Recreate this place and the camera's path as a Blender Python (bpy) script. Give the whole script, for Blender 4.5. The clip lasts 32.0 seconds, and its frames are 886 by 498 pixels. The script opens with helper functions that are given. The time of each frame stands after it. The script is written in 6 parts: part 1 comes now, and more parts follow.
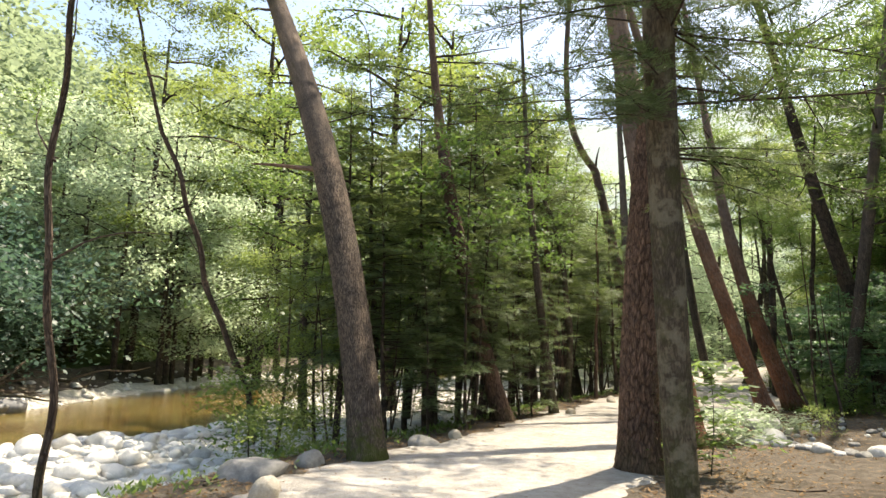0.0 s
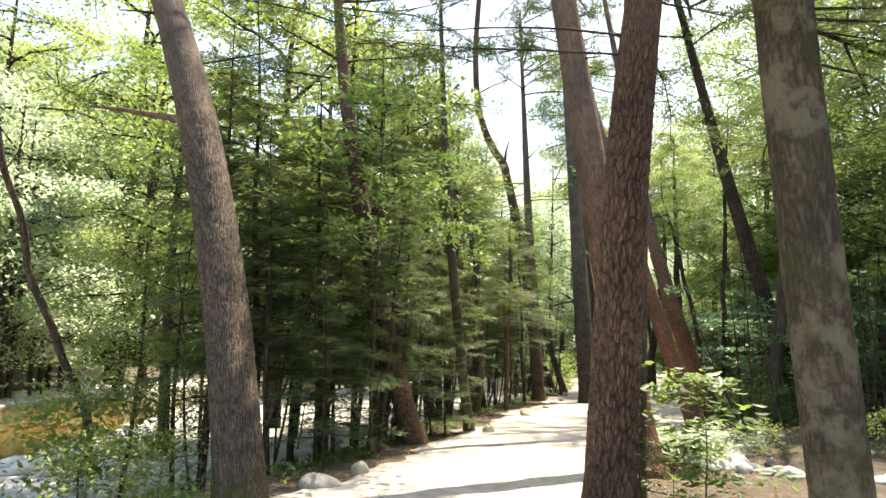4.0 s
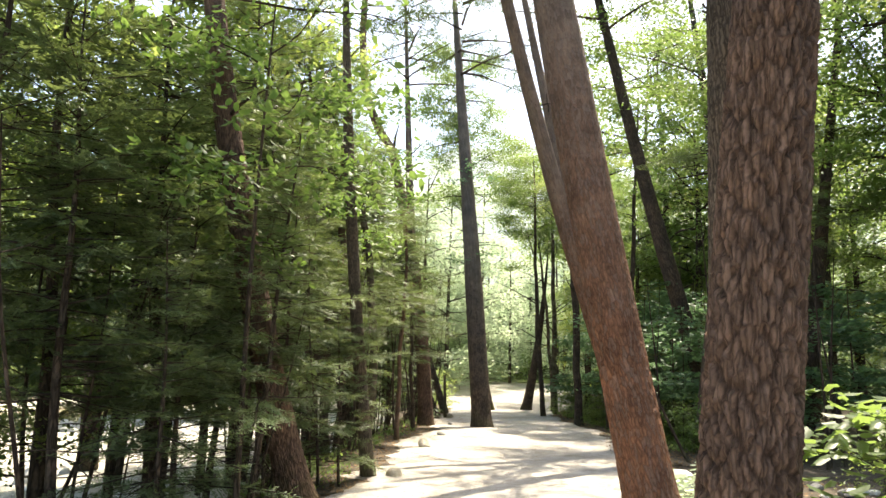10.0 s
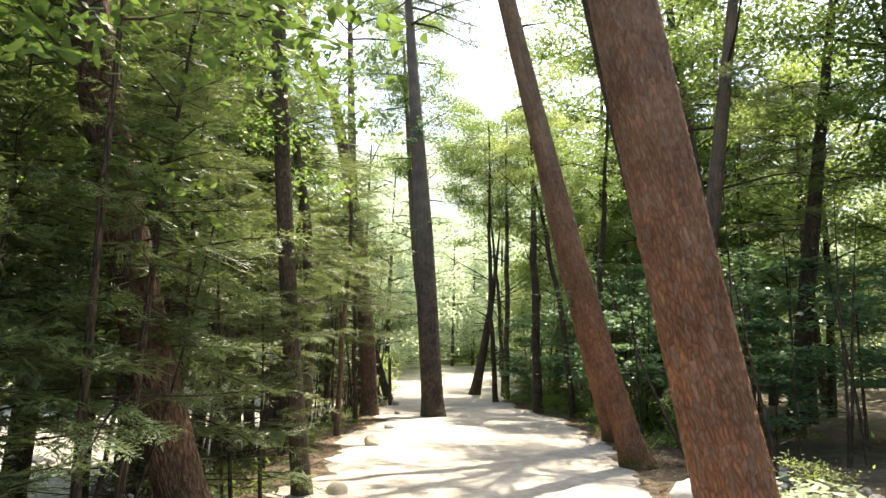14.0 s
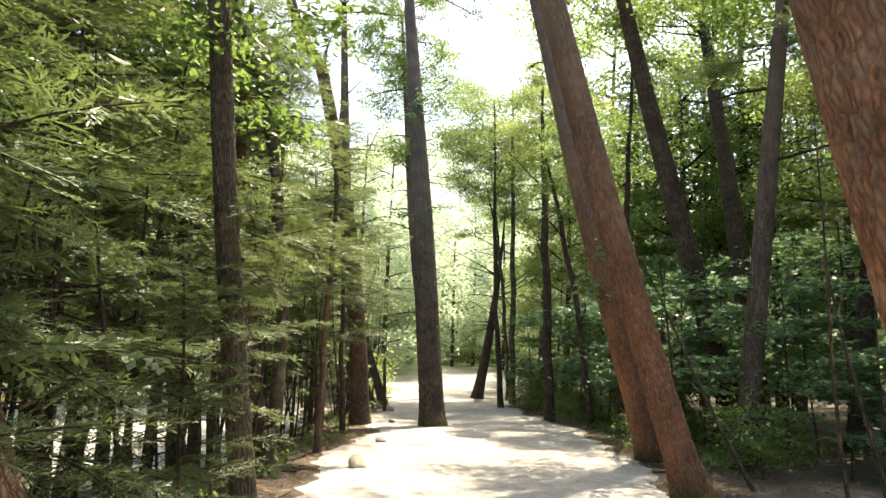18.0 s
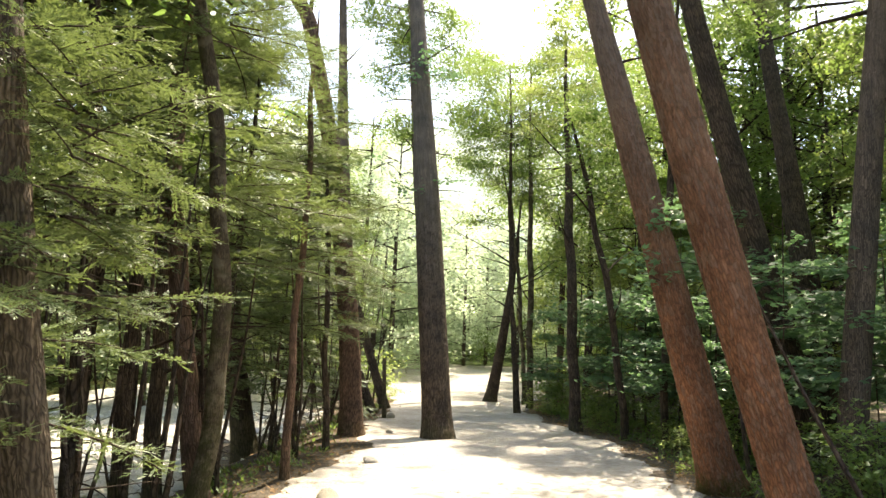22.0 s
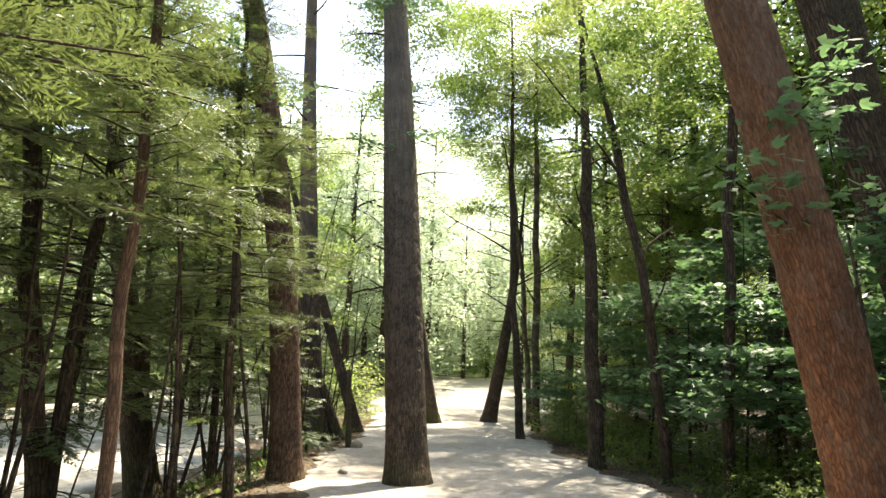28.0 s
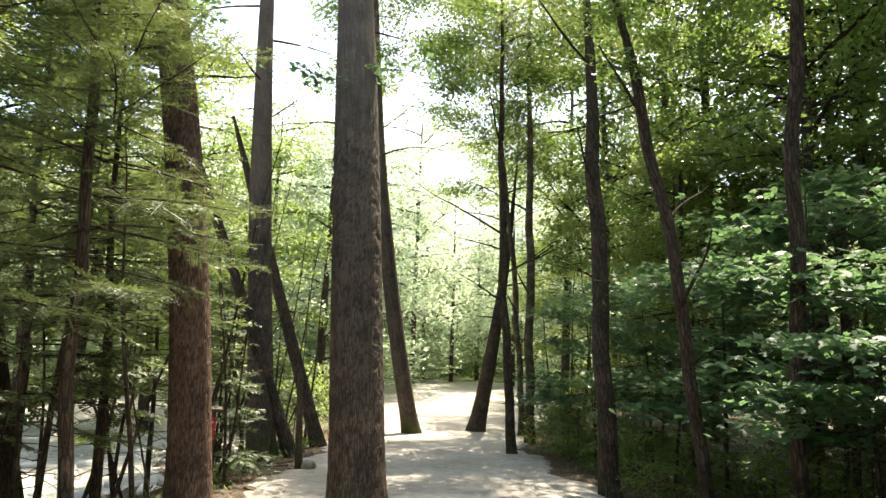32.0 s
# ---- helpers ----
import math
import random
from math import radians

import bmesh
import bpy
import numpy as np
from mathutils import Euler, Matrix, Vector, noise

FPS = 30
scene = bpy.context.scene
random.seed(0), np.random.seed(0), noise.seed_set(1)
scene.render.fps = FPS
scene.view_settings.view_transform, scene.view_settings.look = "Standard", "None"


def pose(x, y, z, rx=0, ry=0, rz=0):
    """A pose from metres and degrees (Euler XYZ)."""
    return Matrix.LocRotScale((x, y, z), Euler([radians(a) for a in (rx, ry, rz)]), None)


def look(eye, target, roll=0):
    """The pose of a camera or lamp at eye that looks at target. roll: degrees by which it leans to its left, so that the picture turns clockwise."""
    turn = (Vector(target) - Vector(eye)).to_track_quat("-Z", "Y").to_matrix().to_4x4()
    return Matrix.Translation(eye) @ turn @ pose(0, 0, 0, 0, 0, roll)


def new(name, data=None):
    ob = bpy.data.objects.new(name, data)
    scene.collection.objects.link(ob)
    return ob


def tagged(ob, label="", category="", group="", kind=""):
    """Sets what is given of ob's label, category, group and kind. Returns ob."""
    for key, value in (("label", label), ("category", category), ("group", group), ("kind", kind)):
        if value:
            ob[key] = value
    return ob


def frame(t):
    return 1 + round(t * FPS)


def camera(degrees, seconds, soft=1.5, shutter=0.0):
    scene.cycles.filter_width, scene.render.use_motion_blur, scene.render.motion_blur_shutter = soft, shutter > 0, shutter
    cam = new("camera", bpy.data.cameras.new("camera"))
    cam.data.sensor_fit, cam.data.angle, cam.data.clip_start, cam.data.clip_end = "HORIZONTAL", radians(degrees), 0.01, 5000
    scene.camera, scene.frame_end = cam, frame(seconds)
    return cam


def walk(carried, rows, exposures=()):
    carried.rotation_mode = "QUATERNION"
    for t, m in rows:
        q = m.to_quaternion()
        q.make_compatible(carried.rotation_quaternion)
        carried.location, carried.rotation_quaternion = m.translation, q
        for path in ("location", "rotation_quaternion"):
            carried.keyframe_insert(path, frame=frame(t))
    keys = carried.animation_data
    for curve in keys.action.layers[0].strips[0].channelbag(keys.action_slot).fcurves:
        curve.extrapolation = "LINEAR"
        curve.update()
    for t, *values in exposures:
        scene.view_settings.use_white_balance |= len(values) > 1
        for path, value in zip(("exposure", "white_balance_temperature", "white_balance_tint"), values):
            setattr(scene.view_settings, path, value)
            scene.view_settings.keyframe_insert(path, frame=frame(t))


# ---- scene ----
cam = camera(65.5, 32.0)
METRES, EYE, TILT, LEAN, TURN = 20.0, 1.5, 7.86, -1.9, 0.0
ROWS = [
    (0.0, 0.0, 0.0, 0.0, 0.0, 0.0, -0.0),
    (0.5, 0.0002, 0.0126, -0.0024, -1.2, -1.0, -0.24),
    (1.0, -0.003, 0.0278, -0.0034, -3.03, -1.78, -0.63),
    (1.5, -0.0039, 0.0424, -0.0054, -4.67, -2.21, -0.68),
    (2.0, -0.0039, 0.0586, -0.0063, -5.95, -2.01, -0.81),
    (2.5, -0.0066, 0.0745, -0.0084, -6.8, -1.42, -1.04),
    (3.0, -0.0095, 0.0901, -0.0115, -7.74, -0.51, -1.22),
    (3.5, -0.0103, 0.1057, -0.0143, -8.59, 0.16, -1.24),
    (5.5, -0.0178, 0.17, -0.0235, -10.47, 1.46, -1.66),
    (6.0, -0.0206, 0.1851, -0.0262, -11.27, 1.62, -2.0),
    (6.5, -0.0229, 0.1985, -0.027, -13.73, 1.78, -2.28),
    (7.0, -0.0215, 0.2148, -0.0303, -15.91, 2.12, -2.42),
    (7.5, -0.0204, 0.2289, -0.032, -17.42, 2.28, -2.38),
    (8.0, -0.0203, 0.244, -0.0342, -18.36, 2.46, -2.49),
    (8.5, -0.0191, 0.2573, -0.0363, -19.48, 2.56, -2.57),
    (9.0, -0.016, 0.2718, -0.0381, -20.31, 2.58, -2.6),
    (9.5, -0.0138, 0.2848, -0.0407, -20.7, 2.52, -2.65),
    (10.0, -0.0114, 0.2995, -0.0418, -21.17, 2.39, -2.79),
    (10.5, -0.0073, 0.3149, -0.0444, -21.82, 2.3, -2.85),
    (11.0, -0.003, 0.3302, -0.0461, -22.53, 2.19, -2.84),
    (11.5, 0.0004, 0.3482, -0.0489, -23.18, 2.11, -3.09),
    (12.0, 0.004, 0.3632, -0.0512, -23.94, 2.06, -3.23),
    (12.5, 0.01, 0.3789, -0.0538, -24.73, 1.98, -3.2),
    (13.0, 0.0146, 0.3923, -0.0563, -25.38, 1.76, -3.23),
    (13.5, 0.0177, 0.4076, -0.0571, -25.94, 1.49, -3.37),
    (14.0, 0.0223, 0.421, -0.0592, -26.34, 1.26, -3.34),
    (14.5, 0.0274, 0.4344, -0.0609, -26.52, 1.12, -3.3),
    (16.5, 0.0503, 0.4797, -0.0678, -26.75, 0.97, -3.57),
    (17.0, 0.0558, 0.4936, -0.0693, -26.71, 1.02, -3.64),
    (17.5, 0.0616, 0.5058, -0.071, -26.56, 1.14, -3.6),
    (18.0, 0.0693, 0.5204, -0.0728, -26.42, 1.26, -3.6),
    (18.5, 0.0761, 0.5344, -0.0753, -26.24, 1.34, -3.65),
    (19.0, 0.0828, 0.5482, -0.0768, -26.08, 1.36, -3.61),
    (19.5, 0.0919, 0.563, -0.0792, -25.92, 1.33, -3.58),
    (20.0, 0.1, 0.5759, -0.081, -25.75, 1.29, -3.59),
    (20.5, 0.1075, 0.5915, -0.083, -25.64, 1.24, -3.63),
    (21.0, 0.1149, 0.6042, -0.0843, -25.54, 1.15, -3.62),
    (21.5, 0.1247, 0.6198, -0.086, -25.46, 1.08, -3.59),
    (22.0, 0.1322, 0.6335, -0.089, -25.38, 1.05, -3.68),
    (22.5, 0.1386, 0.6462, -0.0901, -25.32, 1.02, -3.77),
    (23.0, 0.1484, 0.6609, -0.0918, -25.3, 1.05, -3.69),
    (23.5, 0.1566, 0.6732, -0.0941, -25.3, 1.2, -3.73),
    (24.0, 0.1651, 0.6885, -0.0975, -25.32, 1.46, -3.76),
    (24.5, 0.1724, 0.7002, -0.1001, -25.39, 1.71, -3.78),
    (25.0, 0.1817, 0.7135, -0.1016, -25.4, 1.94, -3.79),
    (25.5, 0.1895, 0.7255, -0.104, -25.41, 2.12, -3.85),
    (27.5, 0.2278, 0.783, -0.1115, -25.05, 2.07, -3.82),
    (28.0, 0.2358, 0.7958, -0.1138, -25.0, 1.98, -3.78),
    (28.5, 0.2448, 0.8096, -0.1156, -24.93, 1.92, -3.77),
    (29.0, 0.2526, 0.8246, -0.1184, -24.93, 1.94, -3.9),
    (29.5, 0.26, 0.8386, -0.1217, -24.96, 2.05, -3.87),
    (30.0, 0.2692, 0.8522, -0.1239, -25.08, 2.1, -3.7),
    (30.5, 0.2771, 0.8648, -0.1265, -25.24, 2.17, -3.73),
    (31.0, 0.2859, 0.8794, -0.1288, -25.37, 2.21, -3.7),
    (31.5, 0.2943, 0.892, -0.1306, -25.58, 2.24, -3.69),
    (32.0, 0.3042, 0.9059, -0.1321, -25.74, 2.29, -3.67),
]
walk(cam, [(t, pose(0, 0, EYE, TILT, LEAN, TURN) @ pose(METRES * x, METRES * y, METRES * z, 90 + pitch, roll, yaw)) for t, x, y, z, yaw, pitch, roll in ROWS],
     ((0.0, 1.28, 7350, 9), (3.0, 1.70, 7350, 9), (8.0, 1.80, 7350, 9), (12.0, 1.85, 7400, 9), (17.0, 1.82, 7500, 9), (20.5, 1.98, 7650, 9), (32.0, 1.94, 7350, 9)))

# ---- world, sun ----
SUN_AZ, SUN_EL = 46.0, 62.0
world = bpy.data.worlds.new("sky")
scene.world = world
world.use_nodes = True
wn = world.node_tree
sky = wn.nodes.new("ShaderNodeTexSky")
sky.sky_type = "NISHITA"
sky.sun_disc = False
sky.sun_elevation, sky.sun_rotation = radians(SUN_EL), radians(SUN_AZ)
sky.air_density, sky.dust_density, sky.ozone_density = 1.0, 2.0, 1.0
wn.links.new(sky.outputs[0], wn.nodes["Background"].inputs[0])
wn.nodes["Background"].inputs[1].default_value = 0.15
sun_data = bpy.data.lights.new("sun", "SUN")
sun_data.energy, sun_data.angle, sun_data.color = 4.2, radians(0.55), (1.0, 0.94, 0.84)
sun = new("sun", sun_data)
sun.matrix_world = look((40 * math.sin(radians(SUN_AZ)), 40 * math.cos(radians(SUN_AZ)), 40 * math.tan(radians(SUN_EL))), (0, 0, 0))


# ---- materials ----
def material(name, rough=0.8, spec=0.3):
    m = bpy.data.materials.new(name)
    m.use_nodes = True
    b = m.node_tree.nodes["Principled BSDF"]
    b.inputs["Roughness"].default_value = rough
    b.inputs["Specular IOR Level"].default_value = spec
    return m, m.node_tree, b


def node(nt, kind, **props):
    n = nt.nodes.new(kind)
    for k, v in props.items():
        if k in n.inputs:
            n.inputs[k].default_value = v
    return n


def ramp(nt, fac, stops):
    r = nt.nodes.new("ShaderNodeValToRGB")
    while len(r.color_ramp.elements) < len(stops):
        r.color_ramp.elements.new(0.5)
    for e, (p, c) in zip(r.color_ramp.elements, stops):
        e.position, e.color = p, (*c, 1)
    nt.links.new(fac, r.inputs[0])
    return r.outputs[0]


def noise_fac(nt, coord, scale, detail=5.0, rough=0.6, squash=None):
    if squash:
        mp = node(nt, "ShaderNodeMapping")
        mp.inputs["Scale"].default_value = squash
        nt.links.new(coord, mp.inputs[0])
        coord = mp.outputs[0]
    n = node(nt, "ShaderNodeTexNoise", Scale=scale, Detail=detail, Roughness=rough)
    nt.links.new(coord, n.inputs["Vector"])
    return n.outputs[0]


def mix_col(nt, fac, a, b, mode="MIX"):
    n = nt.nodes.new("ShaderNodeMix")
    n.data_type, n.blend_type = "RGBA", mode
    for sock, v in ((n.inputs[0], fac), (n.inputs[6], a), (n.inputs[7], b)):
        if isinstance(v, (int, float)):
            sock.default_value = v
        elif isinstance(v, tuple):
            sock.default_value = (*v, 1)
        else:
            nt.links.new(v, sock)
    return n.outputs[2]


def bump(nt, height, strength, dist, into, normal=None):
    n = node(nt, "ShaderNodeBump", Strength=strength, Distance=dist)
    nt.links.new(height, n.inputs["Height"])
    if normal is not None:
        nt.links.new(normal, n.inputs["Normal"])
    nt.links.new(n.outputs[0], into.inputs["Normal"])
    return n.outputs[0]


def leaf_material(name, dark, light, through_col, trans=0.45, rough=0.45, spec=0.35, spread=0.2):
    """Leaf: a glossy upper skin, with light shining through the blade."""
    m, nt, b = material(name, rough, spec)
    geo = nt.nodes.new("ShaderNodeNewGeometry")
    info = nt.nodes.new("ShaderNodeObjectInfo")
    coord = nt.nodes.new("ShaderNodeTexCoord")
    patch = noise_fac(nt, coord.outputs["Object"], 0.7, 2.0)
    add = node(nt, "ShaderNodeMath")
    add.operation = "MULTIPLY_ADD"
    nt.links.new(geo.outputs["Random Per Island"], add.inputs[0])
    add.inputs[1].default_value = 0.7
    sub = node(nt, "ShaderNodeMath")
    sub.operation = "MULTIPLY"
    nt.links.new(patch, sub.inputs[0])
    sub.inputs[1].default_value = 0.5
    nt.links.new(sub.outputs[0], add.inputs[2])
    col = ramp(nt, add.outputs[0], ((0.1, dark), (0.9, light)))
    hsv = node(nt, "ShaderNodeHueSaturation", Saturation=1.0)
    vary = node(nt, "ShaderNodeMapRange")
    nt.links.new(info.outputs["Random"], vary.inputs[0])
    vary.inputs[3].default_value, vary.inputs[4].default_value = 1 - spread, 1 + spread
    nt.links.new(vary.outputs[0], hsv.inputs["Value"])
    nt.links.new(col, hsv.inputs["Color"])
    nt.links.new(hsv.outputs[0], b.inputs["Base Color"])
    tl = nt.nodes.new("ShaderNodeBsdfTranslucent")
    tcol = mix_col(nt, 0.65, hsv.outputs[0], through_col)
    nt.links.new(tcol, tl.inputs[0])
    mx = nt.nodes.new("ShaderNodeMixShader")
    mx.inputs[0].default_value = trans
    nt.links.new(b.outputs[0], mx.inputs[1])
    nt.links.new(tl.outputs[0], mx.inputs[2])
    nt.links.new(mx.outputs[0], nt.nodes["Material Output"].inputs[0])
    return m


def bark_material(name, fissure, plate, top=None, top_z=(2.0, 6.0), moss=0.0, scale=16.0, stretch=0.28, depth=1.0, moss_z=0.9, cut=0.85, lichen=0.0, flakes=0.0):
    """Bark: plates between darker fissures, a lighter upper stem, moss at the foot."""
    m, nt, b = material(name, 0.9, 0.15)
    uv = nt.nodes.new("ShaderNodeUVMap")
    coord = nt.nodes.new("ShaderNodeTexCoord")
    warp = noise_fac(nt, uv.outputs[0], 6.0, 3.0)
    mp = node(nt, "ShaderNodeMapping")
    mp.inputs["Scale"].default_value = (1.0, stretch, 1.0)
    nt.links.new(uv.outputs[0], mp.inputs[0])
    shift = nt.nodes.new("ShaderNodeVectorMath")
    shift.operation = "MULTIPLY_ADD"
    nt.links.new(warp, shift.inputs[0])
    shift.inputs[1].default_value = (0.09, 0.09, 0.0)
    nt.links.new(mp.outputs[0], shift.inputs[2])
    vor = node(nt, "ShaderNodeTexVoronoi", Scale=scale, Randomness=1.0)
    vor.voronoi_dimensions, vor.feature = "2D", "DISTANCE_TO_EDGE"
    nt.links.new(shift.outputs[0], vor.inputs["Vector"])
    cell = node(nt, "ShaderNodeTexVoronoi", Scale=scale, Randomness=1.0)
    cell.voronoi_dimensions = "2D"
    nt.links.new(shift.outputs[0], cell.inputs["Vector"])
    edge = node(nt, "ShaderNodeMapRange")
    edge.inputs[2].default_value = 0.34
    fine = noise_fac(nt, uv.outputs[0], 42.0, 6.0, 0.7, (1, 0.5, 1))
    gap = noise_fac(nt, uv.outputs[0], 13.0, 4.0, 0.7, (1, 0.4, 1))
    blur = node(nt, "ShaderNodeMath")
    blur.operation = "MULTIPLY_ADD"
    nt.links.new(gap, blur.inputs[0])
    blur.inputs[1].default_value = 0.4
    blur.inputs[2].default_value = -0.18
    worn = node(nt, "ShaderNodeMath")
    nt.links.new(vor.outputs["Distance"], worn.inputs[0])
    nt.links.new(blur.outputs[0], worn.inputs[1])
    nt.links.new(worn.outputs[0], edge.inputs[0])
    big = noise_fac(nt, coord.outputs["Object"], 2.2, 4.0, 0.6)
    base = mix_col(nt, edge.outputs[0], fissure, plate)
    if top:
        sep = nt.nodes.new("ShaderNodeSeparateXYZ")
        nt.links.new(coord.outputs["Object"], sep.inputs[0])
        rise = node(nt, "ShaderNodeMapRange")
        rise.inputs[1].default_value, rise.inputs[2].default_value = top_z
        jig = node(nt, "ShaderNodeMath")
        jig.operation = "MULTIPLY_ADD"
        nt.links.new(big, jig.inputs[0])
        jig.inputs[1].default_value = 2.5
        nt.links.new(sep.outputs[2], jig.inputs[2])
        nt.links.new(jig.outputs[0], rise.inputs[0])
        base = mix_col(nt, rise.outputs[0], base, top)
    crack = nt.nodes.new("ShaderNodeAttribute")
    crack.attribute_name = "groove"
    deep = node(nt, "ShaderNodeMath")
    deep.operation = "MULTIPLY"
    nt.links.new(crack.outputs["Fac"], deep.inputs[0])
    deep.inputs[1].default_value = cut
    base = mix_col(nt, deep.outputs[0], base, tuple(c * 0.6 for c in fissure))
    tone = ramp(nt, fine, ((0.28, (0.7, 0.7, 0.7)), (0.72, (1.22, 1.2, 1.18))))
    base = mix_col(nt, 1.0, base, tone, "MULTIPLY")
    tone2 = ramp(nt, big, ((0.3, (0.66, 0.68, 0.72)), (0.7, (1.28, 1.2, 1.14))))
    base = mix_col(nt, 1.0, base, tone2, "MULTIPLY")
    percell = nt.nodes.new("ShaderNodeSeparateColor")
    nt.links.new(cell.outputs["Color"], percell.inputs[0])
    tone3 = ramp(nt, percell.outputs[0], ((0.0, (0.8, 0.8, 0.8)), (1.0, (1.2, 1.2, 1.2))))
    base = mix_col(nt, 1.0, base, tone3, "MULTIPLY")
    if flakes:
        loose = ramp(nt, percell.outputs[1], ((0.30, (flakes, flakes, flakes)), (0.36, (0, 0, 0))))
        rim = mix_col(nt, 1.0, loose, ramp(nt, fine, ((0.36, (0, 0, 0)), (0.5, (1, 1, 1)))), "MULTIPLY")
        base = mix_col(nt, rim, base, (0.21, 0.165, 0.138))
    if moss:
        sep2 = nt.nodes.new("ShaderNodeSeparateXYZ")
        nt.links.new(coord.outputs["Object"], sep2.inputs[0])
        mn = noise_fac(nt, coord.outputs["Object"], 7.0, 5.0, 0.7)
        k = node(nt, "ShaderNodeMath")
        k.operation = "MULTIPLY_ADD"
        nt.links.new(sep2.outputs[2], k.inputs[0])
        k.inputs[1].default_value = -0.45 / moss_z
        nt.links.new(mn, k.inputs[2])
        mr = node(nt, "ShaderNodeMapRange")
        mr.inputs[1].default_value, mr.inputs[2].default_value, mr.inputs[4].default_value = 0.25, 0.5, moss
        nt.links.new(k.outputs[0], mr.inputs[0])
        base = mix_col(nt, mr.outputs[0], base, (0.05, 0.06, 0.012))
    if lichen:
        blot = noise_fac(nt, coord.outputs["Object"], 4.5, 5.0, 0.65)
        base = mix_col(nt, ramp(nt, blot, ((0.50, (0, 0, 0)), (0.58, (lichen, lichen, lichen)))), base, (0.165, 0.142, 0.10))
        green = noise_fac(nt, coord.outputs["Object"], 3.1, 5.0, 0.7)
        base = mix_col(nt, ramp(nt, green, ((0.52, (0, 0, 0)), (0.62, (0.75, 0.75, 0.75)))), base, (0.052, 0.05, 0.02))
    nt.links.new(base, b.inputs["Base Color"])
    n1 = bump(nt, edge.outputs[0], 0.9 * depth, 0.03, b)
    bump(nt, fine, 0.5, 0.012, b, n1)
    return m


LEAF = leaf_material("leaf_broad", (0.034, 0.082, 0.02), (0.095, 0.152, 0.044), (0.36, 0.50, 0.11), 0.48)
LEAF_YELLOW = leaf_material("leaf_yellow_green", (0.055, 0.10, 0.02), (0.14, 0.195, 0.055), (0.52, 0.62, 0.16), 0.52)
# Leaf colour paled to stand for distance haze and sun glare.
LEAF_HAZE_GLARE = leaf_material("leaf_haze_glare", (0.17, 0.235, 0.125), (0.36, 0.43, 0.29), (0.74, 0.86, 0.58), 0.6, 0.45, 0.45)
MAPLE = leaf_material("leaf_maple", (0.032, 0.08, 0.04), (0.08, 0.15, 0.08), (0.25, 0.42, 0.16), 0.47, 0.45, 0.35)
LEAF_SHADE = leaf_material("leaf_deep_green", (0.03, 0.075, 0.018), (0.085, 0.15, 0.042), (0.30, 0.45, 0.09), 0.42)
# Dark blue-green leaf colour carries the shade under the far bank.
LEAF_TEAL_SHADED = leaf_material("leaf_blue_green_shaded", (0.02, 0.05, 0.036), (0.075, 0.13, 0.095), (0.16, 0.28, 0.16), 0.35, 0.4, 0.4)
FIR = leaf_material("fir_needles", (0.02, 0.042, 0.018), (0.105, 0.143, 0.064), (0.36, 0.46, 0.12), 0.25, 0.5, 0.35, 0.48)
PINE = leaf_material("pine_needles", (0.02, 0.045, 0.016), (0.06, 0.10, 0.035), (0.15, 0.22, 0.04), 0.35, 0.5, 0.3)
# Hillside leaves are lightened in colour to look hazed by distance.
FAR_LEAF_HAZED = leaf_material("leaf_hillside_hazed", (0.07, 0.12, 0.065), (0.24, 0.31, 0.18), (0.48, 0.57, 0.32), 0.5)
BARK_GREY = bark_material("bark_grey_pine", (0.044, 0.034, 0.027), (0.136, 0.109, 0.086), (0.14, 0.108, 0.085), (5, 9), 0.9, 40, 0.12, 0.45, 0.9, 0.6)
BARK_BROWN = bark_material("bark_brown_pine", (0.092, 0.06, 0.045), (0.185, 0.122, 0.092), None, (4, 8), 0.25, 30, 0.24, 0.6)
BARK_RED = bark_material("bark_red_pine", (0.14, 0.067, 0.04), (0.25, 0.124, 0.074), (0.19, 0.134, 0.104), (3.0, 6.5), 0.75, 26, 0.42, 0.6, 0.6, 0.3, 0.0, 0.35)
BARK_DARK = bark_material("bark_dark", (0.04, 0.03, 0.023), (0.11, 0.084, 0.066), None, (4, 8), 0.3, 22, 0.22, 0.8)
BARK_TALL = bark_material("bark_tall_pine", (0.048, 0.036, 0.028), (0.132, 0.102, 0.08), (0.14, 0.117, 0.098), (2, 6), 0.3, 30, 0.12, 0.5, 0.9, 0.6)
BARK_FLAKY = bark_material("bark_flaky_grey", (0.062, 0.048, 0.037), (0.165, 0.134, 0.103), None, (4, 8), 0.4, 44, 0.15, 0.55, 1.5, 0.4)
BARK_MOSSY = bark_material("bark_mossy", (0.058, 0.045, 0.031), (0.108, 0.086, 0.06), None, (4, 8), 0.5, 36, 0.3, 0.35, 2.5, 0.5, 0.7)
TWIG = bark_material("bark_twig", (0.03, 0.022, 0.017), (0.075, 0.055, 0.042), None, (4, 8), 0.0, 40, 0.3, 0.5)


